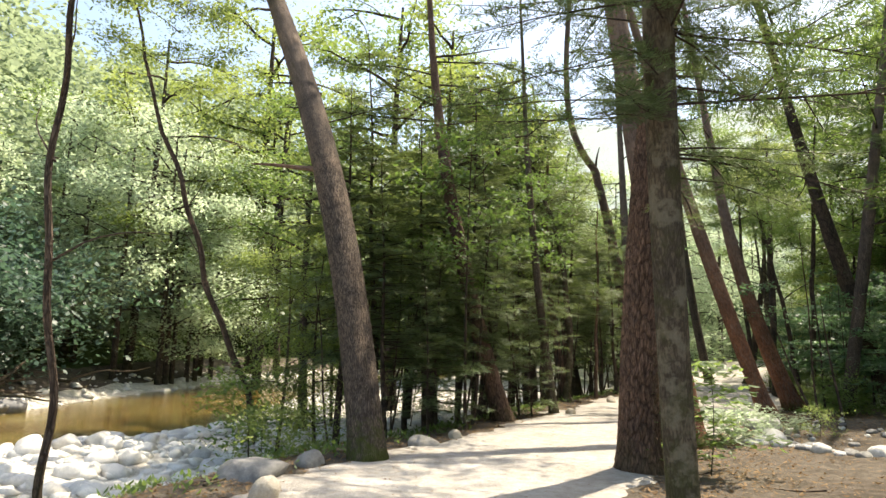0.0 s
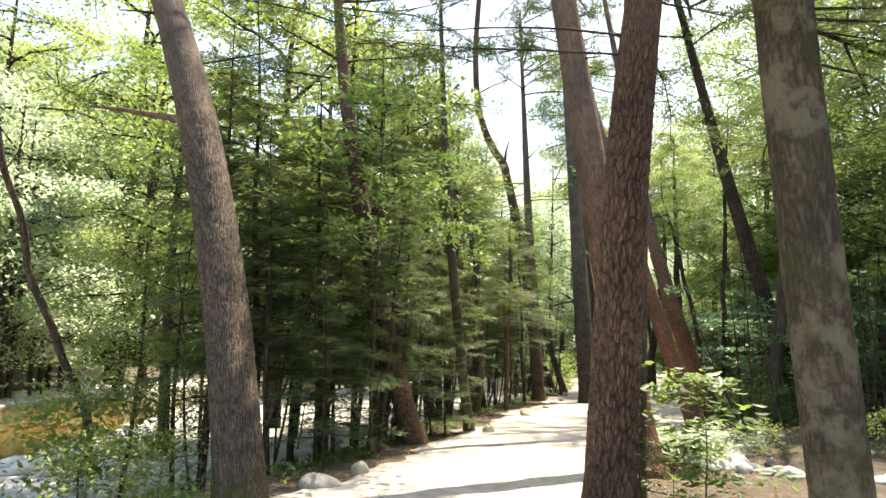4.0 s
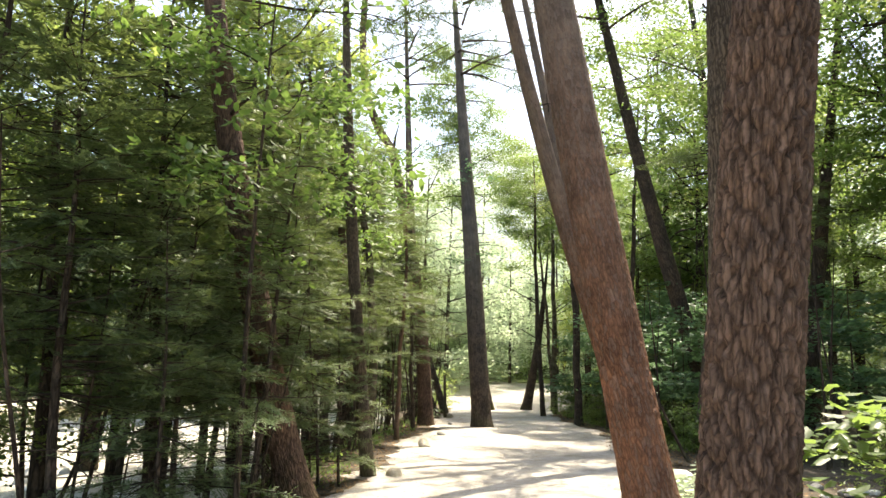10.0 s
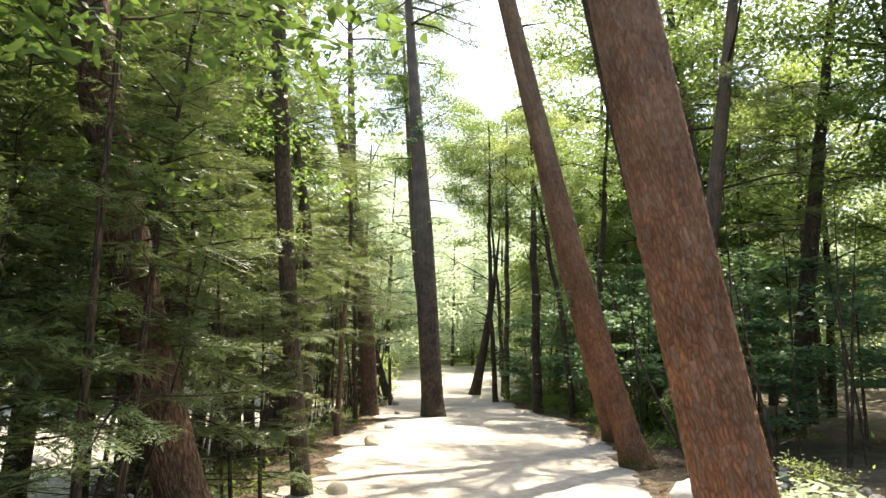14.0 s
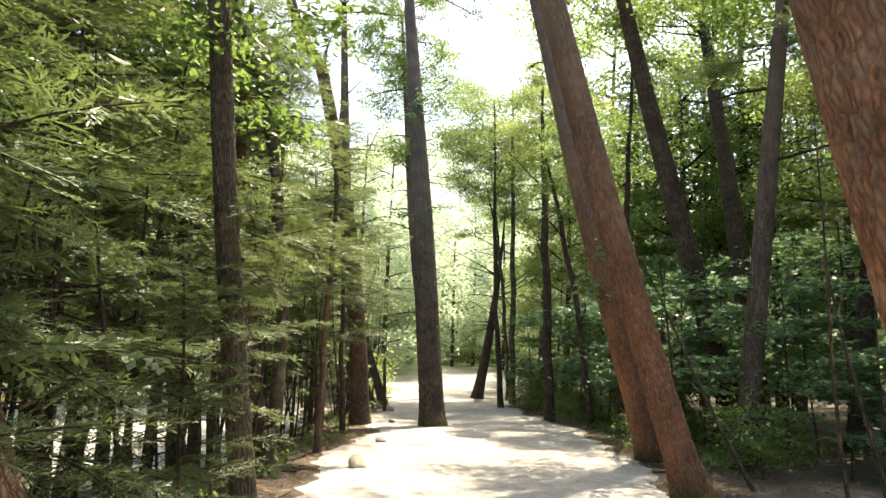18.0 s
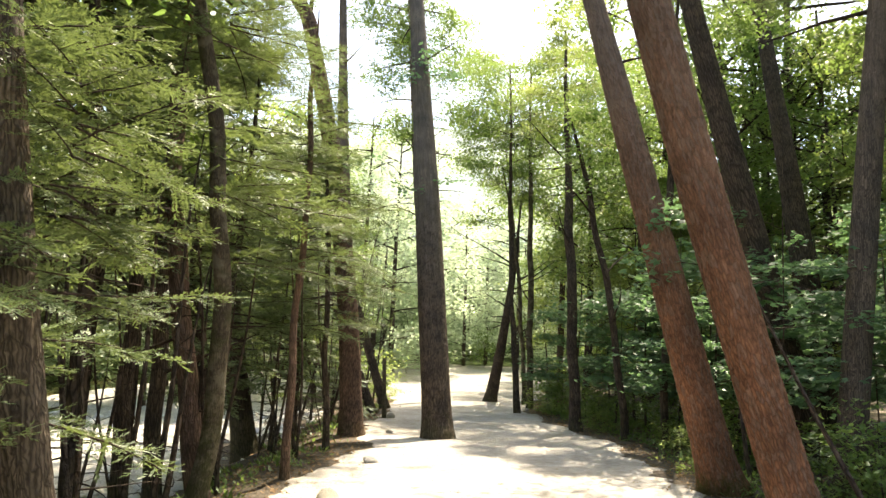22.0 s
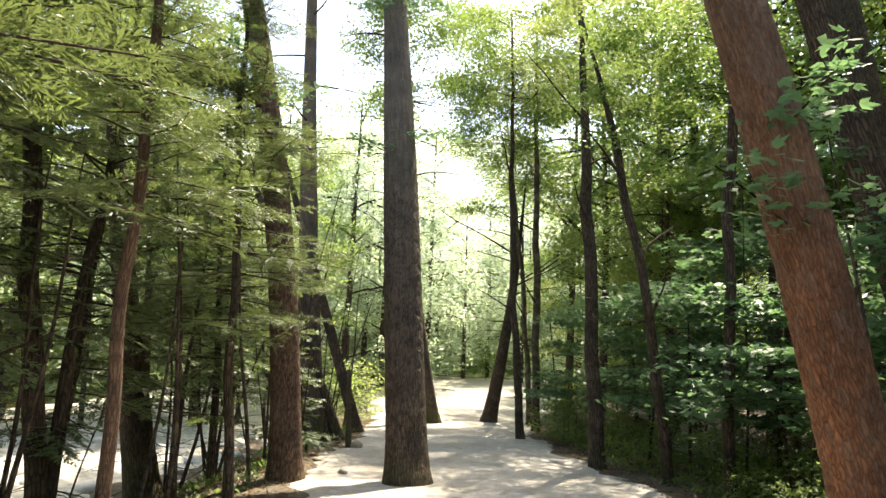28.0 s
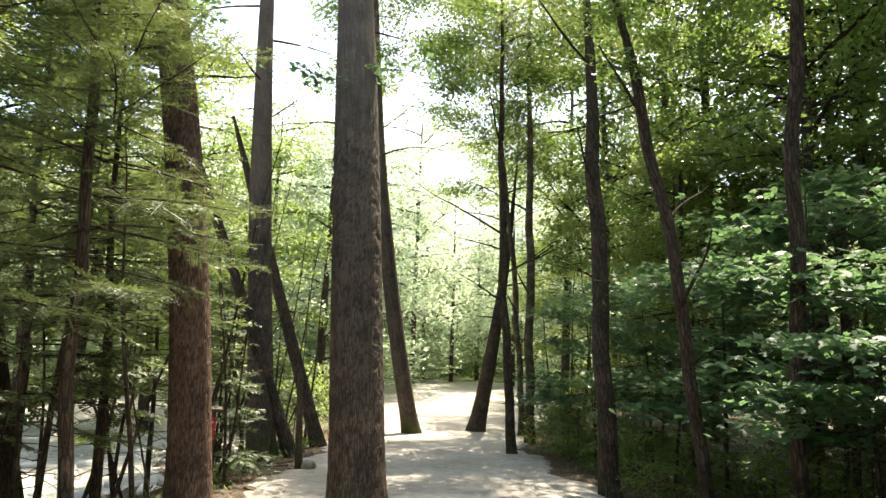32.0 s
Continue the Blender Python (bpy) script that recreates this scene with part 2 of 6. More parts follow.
def sand_material():
    m, nt, b = material("sand_path", 0.95, 0.1)
    c = nt.nodes.new("ShaderNodeTexCoord").outputs["Object"]
    big = noise_fac(nt, c, 0.9, 5.0, 0.65)
    fine = noise_fac(nt, c, 60.0, 6.0, 0.75)
    mid = noise_fac(nt, c, 7.0, 5.0, 0.7)
    col = ramp(nt, big, ((0.3, (0.345, 0.318, 0.28)), (0.7, (0.47, 0.445, 0.41))))
    col = mix_col(nt, 1.0, col, ramp(nt, fine, ((0.3, (0.75, 0.74, 0.72)), (0.7, (1.2, 1.2, 1.2)))), "MULTIPLY")
    col = mix_col(nt, 1.0, col, ramp(nt, mid, ((0.35, (0.82, 0.8, 0.78)), (0.6, (1.08, 1.08, 1.08)))), "MULTIPLY")
    nt.links.new(col, b.inputs["Base Color"])
    n = bump(nt, mid, 0.8, 0.06, b)
    bump(nt, fine, 0.5, 0.01, b, n)
    return m


def soil_material(name="forest_soil", low=(0.095, 0.08, 0.066), high=(0.18, 0.158, 0.136)):
    m, nt, b = material(name, 0.95, 0.1)
    c = nt.nodes.new("ShaderNodeTexCoord").outputs["Object"]
    big = noise_fac(nt, c, 0.5, 5.0, 0.65)
    fine = noise_fac(nt, c, 35.0, 8.0, 0.8)
    mid = noise_fac(nt, c, 5.0, 6.0, 0.7)
    col = ramp(nt, big, ((0.3, low), (0.7, high)))
    col = mix_col(nt, 1.0, col, ramp(nt, fine, ((0.3, (0.5, 0.48, 0.45)), (0.7, (1.4, 1.38, 1.3)))), "MULTIPLY")
    col = mix_col(nt, 1.0, col, ramp(nt, mid, ((0.35, (0.6, 0.6, 0.58)), (0.65, (1.15, 1.12, 1.1)))), "MULTIPLY")
    nt.links.new(col, b.inputs["Base Color"])
    n = bump(nt, mid, 0.6, 0.08, b)
    bump(nt, fine, 0.7, 0.03, b, n)
    return m


def stone_material(name, dark, light, scale=3.0):
    m, nt, b = material(name, 0.8, 0.3)
    c = nt.nodes.new("ShaderNodeTexCoord").outputs["Object"]
    info = nt.nodes.new("ShaderNodeObjectInfo").outputs["Random"]
    big = noise_fac(nt, c, scale, 6.0, 0.7)
    fine = noise_fac(nt, c, scale * 18, 5.0, 0.7)
    col = ramp(nt, big, ((0.3, dark), (0.7, light)))
    col = mix_col(nt, 1.0, col, ramp(nt, fine, ((0.3, (0.75, 0.75, 0.76)), (0.7, (1.15, 1.15, 1.13)))), "MULTIPLY")
    col = mix_col(nt, 1.0, col, ramp(nt, info, ((0.0, (0.75, 0.76, 0.8)), (1.0, (1.2, 1.17, 1.1)))), "MULTIPLY")
    nt.links.new(col, b.inputs["Base Color"])
    n = bump(nt, big, 0.5, 0.05, b)
    bump(nt, fine, 0.4, 0.01, b, n)
    return m


def water_material():
    m, nt, b = material("river_water", 0.06, 0.5)
    c = nt.nodes.new("ShaderNodeTexCoord").outputs["Object"]
    big = noise_fac(nt, c, 0.35, 4.0)
    col = ramp(nt, big, ((0.35, (0.11, 0.068, 0.018)), (0.65, (0.19, 0.145, 0.045))))
    nt.links.new(col, b.inputs["Base Color"])
    rip = noise_fac(nt, c, 5.0, 4.0, 0.6, (1, 2.2, 1))
    bump(nt, rip, 0.25, 0.03, b)
    return m


def plain(name, col, rough=0.7):
    m, nt, b = material(name, rough, 0.3)
    c = nt.nodes.new("ShaderNodeTexCoord").outputs["Object"]
    f = noise_fac(nt, c, 30.0, 5.0)
    nt.links.new(ramp(nt, f, ((0.3, tuple(v * 0.75 for v in col)), (0.7, tuple(min(1, v * 1.2) for v in col)))), b.inputs["Base Color"])
    return m


SAND, SOIL, WATER = sand_material(), soil_material(), water_material()
GRAVEL = soil_material("river_gravel", (0.52, 0.505, 0.475), (0.68, 0.665, 0.63))
SLOPE = soil_material("wooded_slope", (0.03, 0.05, 0.016), (0.09, 0.12, 0.04))
# Pale blue-green ridge colour with the air haze mixed in.
MOUNTAIN = soil_material("mountain_haze_tint", (0.36, 0.44, 0.44), (0.50, 0.57, 0.57))
STONE = stone_material("pale_granite", (0.48, 0.468, 0.442), (0.68, 0.665, 0.635))
STONE_GREY = stone_material("grey_granite", (0.17, 0.165, 0.155), (0.34, 0.33, 0.31))
DRY_LEAF = leaf_material("dry_leaf_litter", (0.10, 0.06, 0.03), (0.30, 0.20, 0.11), (0.30, 0.18, 0.08), 0.2, 0.8, 0.1)
STONE_TAN = stone_material("tan_stone", (0.44, 0.385, 0.30), (0.60, 0.54, 0.44), 6.0)
SIGN_RED, SIGN_WOOD, SIGN_WHITE = plain("red_paint", (0.45, 0.03, 0.02)), plain("dark_wood", (0.07, 0.045, 0.03)), plain("white_paint", (0.75, 0.75, 0.72))


# ---- mesh helpers ----
def mesh_np(name, verts, quads, mat, smooth=False, uv=None, second=None, split=0, groove=None):
    """One mesh from arrays of vertices and four-cornered faces."""
    verts, quads = np.asarray(verts, np.float32), np.asarray(quads, np.int32)
    me = bpy.data.meshes.new(name)
    me.vertices.add(len(verts))
    me.vertices.foreach_set("co", verts.ravel())
    me.loops.add(quads.size)
    me.loops.foreach_set("vertex_index", quads.ravel())
    me.polygons.add(len(quads))
    me.polygons.foreach_set("loop_start", np.arange(0, quads.size, 4, dtype=np.int32))
    me.polygons.foreach_set("loop_total", np.full(len(quads), 4, np.int32))
    if smooth:
        me.polygons.foreach_set("use_smooth", np.ones(len(quads), bool))
    if uv is not None:
        layer = me.uv_layers.new(name="UVMap")
        layer.data.foreach_set("uv", np.asarray(uv, np.float32)[quads.ravel()].ravel())
    if groove is not None:
        me.attributes.new("groove", "FLOAT", "POINT").data.foreach_set("value", np.asarray(groove, np.float32))
    me.update(calc_edges=True)
    me.materials.append(mat)
    if second:
        me.materials.append(second)
        me.polygons.foreach_set("material_index", (np.arange(len(quads)) >= split).astype(np.int32))
    return me


def part(name, data, parent, label="", at=None):
    ob = new(name, data)
    ob.parent = parent
    if at is not None:
        ob.matrix_basis = at
    return tagged(ob, label)


def thing(name, at, label, category, group="", kind=""):
    ob = new(name)
    ob.empty_display_size = 0.2
    ob.matrix_basis = at if isinstance(at, Matrix) else Matrix.Translation(at)
    return tagged(ob, label, category, group, kind)


def unit(v):
    return v / np.maximum(np.linalg.norm(v, axis=-1, keepdims=True), 1e-9)


def tube(path, radii, segs=6, seed=0, rough=0.0):
    """A tapered tube along points; gives vertices, faces and bark coordinates."""
    path, radii = np.asarray(path, float), np.asarray(radii, float)
    n = len(path)
    tan = unit(np.gradient(path, axis=0))
    ref = np.tile([1.0, 0.0, 0.0], (n, 1))
    ref[np.abs(tan[:, 0]) > 0.9] = (0, 1, 0)
    a = unit(np.cross(tan, ref))
    b = np.cross(tan, a)
    ang = np.linspace(0, 2 * np.pi, segs, endpoint=False)
    r = radii[:, None] * np.ones(segs)
    if rough:
        g = np.random.default_rng(seed)
        k = g.uniform(1, 4, 4).round()
        for kk in k:
            r = r * (1 + rough * g.uniform(0.3, 1) * np.sin(kk * ang[None] + g.uniform(0, 6) + np.linspace(0, g.uniform(-5, 5), n)[:, None]))
    v = path[:, None] + r[..., None] * (np.cos(ang)[None, :, None] * a[:, None] + np.sin(ang)[None, :, None] * b[:, None])
    i, j = np.meshgrid(np.arange(n - 1), np.arange(segs), indexing="ij")
    j2 = (j + 1) % segs
    q = np.stack([i * segs + j, (i + 1) * segs + j, (i + 1) * segs + j2, i * segs + j2], -1).reshape(-1, 4)
    along = np.concatenate([[0], np.cumsum(np.linalg.norm(np.diff(path, axis=0), axis=1))])
    around = np.abs(ang - np.pi) * max(radii[0], 0.01)
    uv = np.stack(np.broadcast_arrays(around[None], along[:, None]), -1).reshape(-1, 2)
    return v.reshape(-1, 3), q, uv


def join(bits):
    """Several (vertices, faces, coordinates) as one."""
    vs, qs, us, n = [], [], [], 0
    for v, q, u in bits:
        vs.append(v), qs.append(q + n), us.append(u)
        n += len(v)
    return np.concatenate(vs), np.concatenate(qs), np.concatenate(us)


def blades(base, along, side, length, width, lift=0.0, blunt=0.45):
    """Leaves: pointed four-cornered blades with a fold along the middle."""
    base, along, side = np.asarray(base), unit(np.asarray(along)), unit(np.asarray(side))
    up = np.cross(side, along)
    length, width = np.broadcast_to(length, len(base))[:, None], np.broadcast_to(width, len(base))[:, None]
    mid = base + along * length * blunt
    v = np.stack([base, mid + side * width / 2 + up * lift * width, base + along * length, mid - side * width / 2 + up * lift * width], 1)
    return v.reshape(-1, 3), np.arange(len(base) * 4).reshape(-1, 4)


def ovals(base, along, side, length, width, fold=0.12):
    """Leaves close to the path: two halves that meet in a folded midrib."""
    base, along, side = np.asarray(base), unit(np.asarray(along)), unit(np.asarray(side))
    up = np.cross(side, along)
    length, width = np.broadcast_to(length, len(base))[:, None], np.broadcast_to(width, len(base))[:, None]
    lo, hi, tip = base + along * length * 0.22, base + along * length * 0.68, base + along * length - up * length * 0.06
    w1, w2, rise = side * width * 0.46, side * width * 0.36, up * width * fold
    v = np.stack([base, lo + w1 + rise, hi + w2 + rise, tip, hi - w2 + rise, lo - w1 + rise], 1)
    q = np.arange(len(base))[:, None] * 6 + np.array([0, 1, 2, 3, 0, 3, 4, 5])
    return v.reshape(-1, 3), q.reshape(-1, 4)


def lobed(base, along, side, length, width, g):
    """Maple leaves: three pointed lobes from one stalk."""
    up = np.cross(side, along)
    bits, n = [], 0
    for turn, k in ((-0.75, 0.8), (0.0, 1.0), (0.75, 0.8)):
        d = along * math.cos(turn) + side * math.sin(turn)
        s = side * math.cos(turn) - along * math.sin(turn)
        v, q = blades(base + up * 0.002 * turn, d, s, length * k, width * 0.75, 0.1)
        bits.append((v, q, np.zeros((len(v), 2))))
    return join(bits)[:2]


def leaf_cloud(g, centres, spread, count, size, flat=0.5, droop=0.25, oval=False, tilt=0.35):
    """Leaves of that size round each centre, in layered sprays."""
    n = len(centres) * count
    c = np.repeat(centres, count, 0)
    off = g.normal(0, 1, (n, 3)) * spread * np.array([1, 1, flat])
    base = c + off
    az = g.uniform(0, 2 * np.pi, n)
    al = np.stack([np.cos(az), np.sin(az), g.normal(-droop, tilt, n)], 1)
    sd = np.stack([-np.sin(az), np.cos(az), g.normal(0, tilt, n)], 1)
    ln = size * g.uniform(0.6, 1.25, n)
    if oval == "lobed":
        return lobed(base, unit(al), unit(sd), ln, ln * 0.6, g)
    return ovals(base, al, sd, ln, ln * 0.55) if oval else blades(base, al, sd, ln, ln * 0.6, 0.14)


# ---- ground, path, river ----
PATH_LEFT = np.array([(-2.2, -15), (-2.3, -3), (-2.35, 4), (-1.95, 6.7), (-1.15, 8.9), (0.3, 11.6), (2.3, 15.5), (3.9, 19.4), (5.5, 22.2), (6.9, 25), (8.3, 28.2), (10.4, 32.5), (12.6, 38), (15.5, 46), (19, 54), (23, 60)], float)
PATH_RIGHT = np.array([(2.2, -15), (2.1, -3), (2.0, 4), (2.1, 7), (2.5, 8.6), (3.9, 11.2), (5.6, 13.6), (7.3, 16), (9.1, 19), (10.9, 22), (12.3, 25.6), (13.9, 30.2), (16.6, 34.4), (21, 40), (27, 47), (31, 53), (33, 58)], float)
RIVER = np.array([(-60, -8), (-20, 10.5), (-10, 16.7), (-8.9, 19.0), (-9.0, 22), (-8.9, 26), (-7.8, 36), (-3, 49), (5, 66), (23, 99)], float)
WATER_Z = -0.84


def offset(line, x, y):
    """Distance to the left of a line of points."""
    p = np.stack([np.ravel(x), np.ravel(y)], 1)
    best, sign = np.full(len(p), 1e9), np.ones(len(p))
    for a, b in zip(line[:-1], line[1:]):
        d = b - a
        k = np.clip(((p - a) @ d) / (d @ d), 0, 1)
        r = p - a - k[:, None] * d
        dist = np.hypot(r[:, 0], r[:, 1])
        s = np.sign(d[0] * r[:, 1] - d[1] * r[:, 0])
        near = dist < best
        best, sign = np.where(near, dist, best), np.where(near, s, sign)
    return (best * sign).reshape(np.shape(x))


def step(a, b, x):
    t = np.clip((x - a) / (b - a), 0, 1)
    return t * t * (3 - 2 * t)


def ripple(x, y):
    return 0.03 * np.sin(1.3 * x + 0.7 * y) * np.sin(0.9 * y - 0.4 * x) + 0.02 * np.sin(2.9 * x - 1.7 * y) + 0.012 * np.sin(6.1 * x + 4.3 * y) * np.sin(5.2 * y - 3 * x)


def land(x, y):
    """The height of the ground."""
    x, y = np.asarray(x, float), np.asarray(y, float)
    left, right, river = offset(PATH_LEFT, x, y), -offset(PATH_RIGHT, x, y), offset(RIVER, x, y)
    z = -0.72 * step(0.5, 3.2, left) - 0.45 * step(3.9, 2.3, np.abs(river))
    far = np.where(river > 3.4, river - 3.4, 0)
    z = z + 0.9 * step(0, 4, far) + 0.7 * np.clip(far - 9, 0, 44)
    z = z + 0.05 * step(0.2, 2.0, right) + 0.14 * np.clip(right - 14, 0, 80)
    z = z + 0.06 * np.clip(np.hypot(x - 8, y - 20) - 80, 0, 160)
    z = z + 0.05 * np.clip(y - 38, 0, 30) * step(-3, -8, river)
    off_path = np.clip(np.maximum(left, right), 0, 1.5) / 1.5
    return z + ripple(x, y) * (0.25 + 1.2 * off_path)


def ticks(near0, near1, fine, lo, hi):
    a = list(np.arange(near0, near1, fine))
    s, v = fine, near1
    while v < hi:
        a.append(v)
        s *= 1.18
        v += s
    s, v = fine, near0 - fine
    while v > lo:
        a.insert(0, v)
        s *= 1.18
        v -= s
    return np.array([lo - 60] + a + [hi + 60])


def sheet(xs, ys, height):
    X, Y = np.meshgrid(xs, ys, indexing="ij")
    Z = height(X, Y)
    n, m = X.shape
    i, j = np.meshgrid(np.arange(n - 1), np.arange(m - 1), indexing="ij")
    q = np.stack([i * m + j, (i + 1) * m + j, (i + 1) * m + j + 1, i * m + j + 1], -1).reshape(-1, 4)
    return np.stack([X, Y, Z], -1).reshape(-1, 3), q


v, q = sheet(ticks(-9, 18, 0.25, -300, 340), ticks(0, 42, 0.25, -200, 420), land)
outer = (np.hypot(*(v[q[:, 0], :2] - (6, 15)).T) > 38) | (offset(RIVER, v[q[:, 0], 0], v[q[:, 0], 1]) > 7.5)
q, inner = q[np.argsort(outer, kind="stable")], int((~outer).sum())
tagged(new("ground", mesh_np("ground", v, q, SOIL, True, None, SLOPE, inner)), "brown forest soil with needle litter, sloping to the river bed", "ground", kind="structure")


def along(line, n):
    d = np.concatenate([[0], np.cumsum(np.linalg.norm(np.diff(line, axis=0), axis=1))])
    k = np.linspace(0, d[-1], n)
    return np.stack([np.interp(k, d, line[:, 0]), np.interp(k, d, line[:, 1])], 1)


def smooth_line(a, times):
    for _ in range(times):
        a[1:-1] = (a[:-2] + 2 * a[1:-1] + a[2:]) / 4
    return a


def make_path():
    n, m = 640, 44
    a, b = smooth_line(along(PATH_LEFT, n), 12), smooth_line(along(PATH_RIGHT, n), 12)
    k = np.arange(n)
    a = a + (0.10 * np.sin(k * 0.31) + 0.12 * np.sin(k * 0.117 + 1) + 0.05 * np.sin(k * 0.83))[:, None] * np.array([1.0, -0.4])
    b = b + (0.12 * np.sin(k * 0.27 + 2) + 0.12 * np.sin(k * 0.139) + 0.05 * np.sin(k * 0.91))[:, None] * np.array([1.0, -0.4])
    w = np.linspace(-0.13, 1.11, m)
    P = a[:, None] * (1 - w)[None, :, None] + b[:, None] * w[None, :, None]
    X, Y = P[..., 0], P[..., 1]
    fray = 0.5 * np.sin(X * 2.3 + Y * 1.1) * np.sin(Y * 1.9 - X) + 0.35 * np.sin(X * 5.3 - Y * 4.1) + 0.2 * np.sin(X * 11 + Y * 9)
    edge = np.minimum(w - w[0], w[-1] - w)[None] / 0.12 - 0.3 + 0.4 * fray
    lift = -0.09 + 0.115 * step(0, 1.0, edge)
    Z = land(X, Y) + lift + 0.010 * np.sin(P[..., 0] * 5 + P[..., 1] * 3) * np.sin(P[..., 1] * 4.2)
    i, j = np.meshgrid(np.arange(n - 1), np.arange(m - 1), indexing="ij")
    q = np.stack([i * m + j, i * m + j + 1, (i + 1) * m + j + 1, (i + 1) * m + j], -1).reshape(-1, 4)[:, ::-1]
    ob = new("path", mesh_np("path", np.concatenate([P, Z[..., None]], -1).reshape(-1, 3), q, SAND, True))
    tagged(ob, "pale trodden sandy footpath with scattered leaf crumbs", "path", kind="structure")


make_path()


def make_water():
    n, m = 160, 12
    c = smooth_line(along(RIVER, n), 6)
    t = unit(np.gradient(c, axis=0))
    nrm = np.stack([-t[:, 1], t[:, 0]], 1)
    w = np.linspace(-3.8, 3.8, m)
    P = c[:, None] + nrm[:, None] * w[None, :, None]
    Z = np.full((n, m, 1), WATER_Z)
    i, j = np.meshgrid(np.arange(n - 1), np.arange(m - 1), indexing="ij")
    q = np.stack([i * m + j, i * m + j + 1, (i + 1) * m + j + 1, (i + 1) * m + j], -1).reshape(-1, 4)[:, ::-1]
    ob = new("water", mesh_np("water", np.concatenate([P, Z], -1).reshape(-1, 3), q, WATER, True))
    tagged(ob, "shallow amber-brown river water flowing over stones", "river", kind="structure")


make_water()


def make_river_bed():
    """Pale gravel that covers the river bed."""
    v, q = sheet(np.arange(-34, 24, 0.33), np.arange(-16, 60, 0.33), lambda X, Y: land(X, Y) + 0.03 - 0.16 * step(2.75, 2.05, offset(PATH_LEFT, X, Y) - 1.1 * step(9, 13, Y) - 0.5 * np.sin(Y * 0.9)))
    c = v[q].mean(1)
    keep = (offset(PATH_LEFT, c[:, 0], c[:, 1]) > 1.9 + 1.1 * step(9, 13, c[:, 1]) + 0.5 * np.sin(c[:, 1] * 0.9)) & (offset(RIVER, c[:, 0], c[:, 1]) < 4.4)
    q = q[keep]
    used = np.unique(q)
    back = np.zeros(len(v), int)
    back[used] = np.arange(len(used))
    tagged(new("river_bed", mesh_np("river_bed", v[used], back[q], GRAVEL, True)), "bleached gravel of the river bed in full sun", "gravel", kind="structure")


make_river_bed()


def make_mountain():
    a = np.linspace(-60, 130, 90)
    up = np.linspace(0, 1, 8)
    d, u = np.meshgrid(np.radians(a), up, indexing="ij")
    top = 212 + 26 * np.sin(d * 5) + 16 * np.sin(d * 13 + 1) + 6 * np.sin(d * 37)
    r = 420 + 260 * u
    z = -5 + (top + 5) * u ** 0.8
    P = np.stack([8 + r * np.sin(d), 20 + r * np.cos(d), z], -1)
    n, m = d.shape
    i, j = np.meshgrid(np.arange(n - 1), np.arange(m - 1), indexing="ij")
    q = np.stack([i * m + j, i * m + j + 1, (i + 1) * m + j + 1, (i + 1) * m + j], -1).reshape(-1, 4)
    tagged(new("backdrop", mesh_np("backdrop", P.reshape(-1, 3), q, MOUNTAIN, True)), "mountain ridge far off, haze painted into its pale blue-green", "mountain", kind="structure")


make_mountain()


# ---- big trunks ----
def cells(u, v, cu, cv, seed, wrap):
    """Distance to the edge of irregular upright plates of size cu by cv."""
    nu = max(3, int(round(wrap / cu)))
    cu = wrap / nu
    gu = u / cu
    gv = v / cv + 0.37 * np.sin(gu * 2 * np.pi * 3 / nu) + 0.25 * np.sin(gu * 2 * np.pi * 7 / nu + seed)
    iu, iv = np.floor(gu).astype(int), np.floor(gv).astype(int)
    f1, f2 = np.full(u.shape, 9.0), np.full(u.shape, 9.0)
    for du in (-1, 0, 1):
        for dv in (-1, 0, 1):
            a, b = iu + du, iv + dv
            hsh = ((a % nu) * 73856093 ^ b * 19349663 ^ seed * 83492791) & 0xFFFF
            h2 = (hsh * 40503 + 12345) & 0xFFFF
            d = np.hypot(a + 0.15 + 0.7 * hsh / 65535 - gu, b + 0.1 + 0.8 * h2 / 65535 - gv)
            f2 = np.minimum(f2, np.maximum(f1, d))
            f1 = np.minimum(f1, d)
    return f2 - f1


def axis_at(a, z, top):
    """The trunk's axis at a height: a slow curve, straight on above top."""
    zc = np.minimum(z, top)
    x = a[1] * zc + a[2] * zc ** 2 + (a[1] + 2 * a[2] * top) * (z - zc)
    y = a[4] * zc + a[5] * zc ** 2 + (a[4] + 2 * a[5] * top) * (z - zc)
    return np.stack([x, y, z], -1)


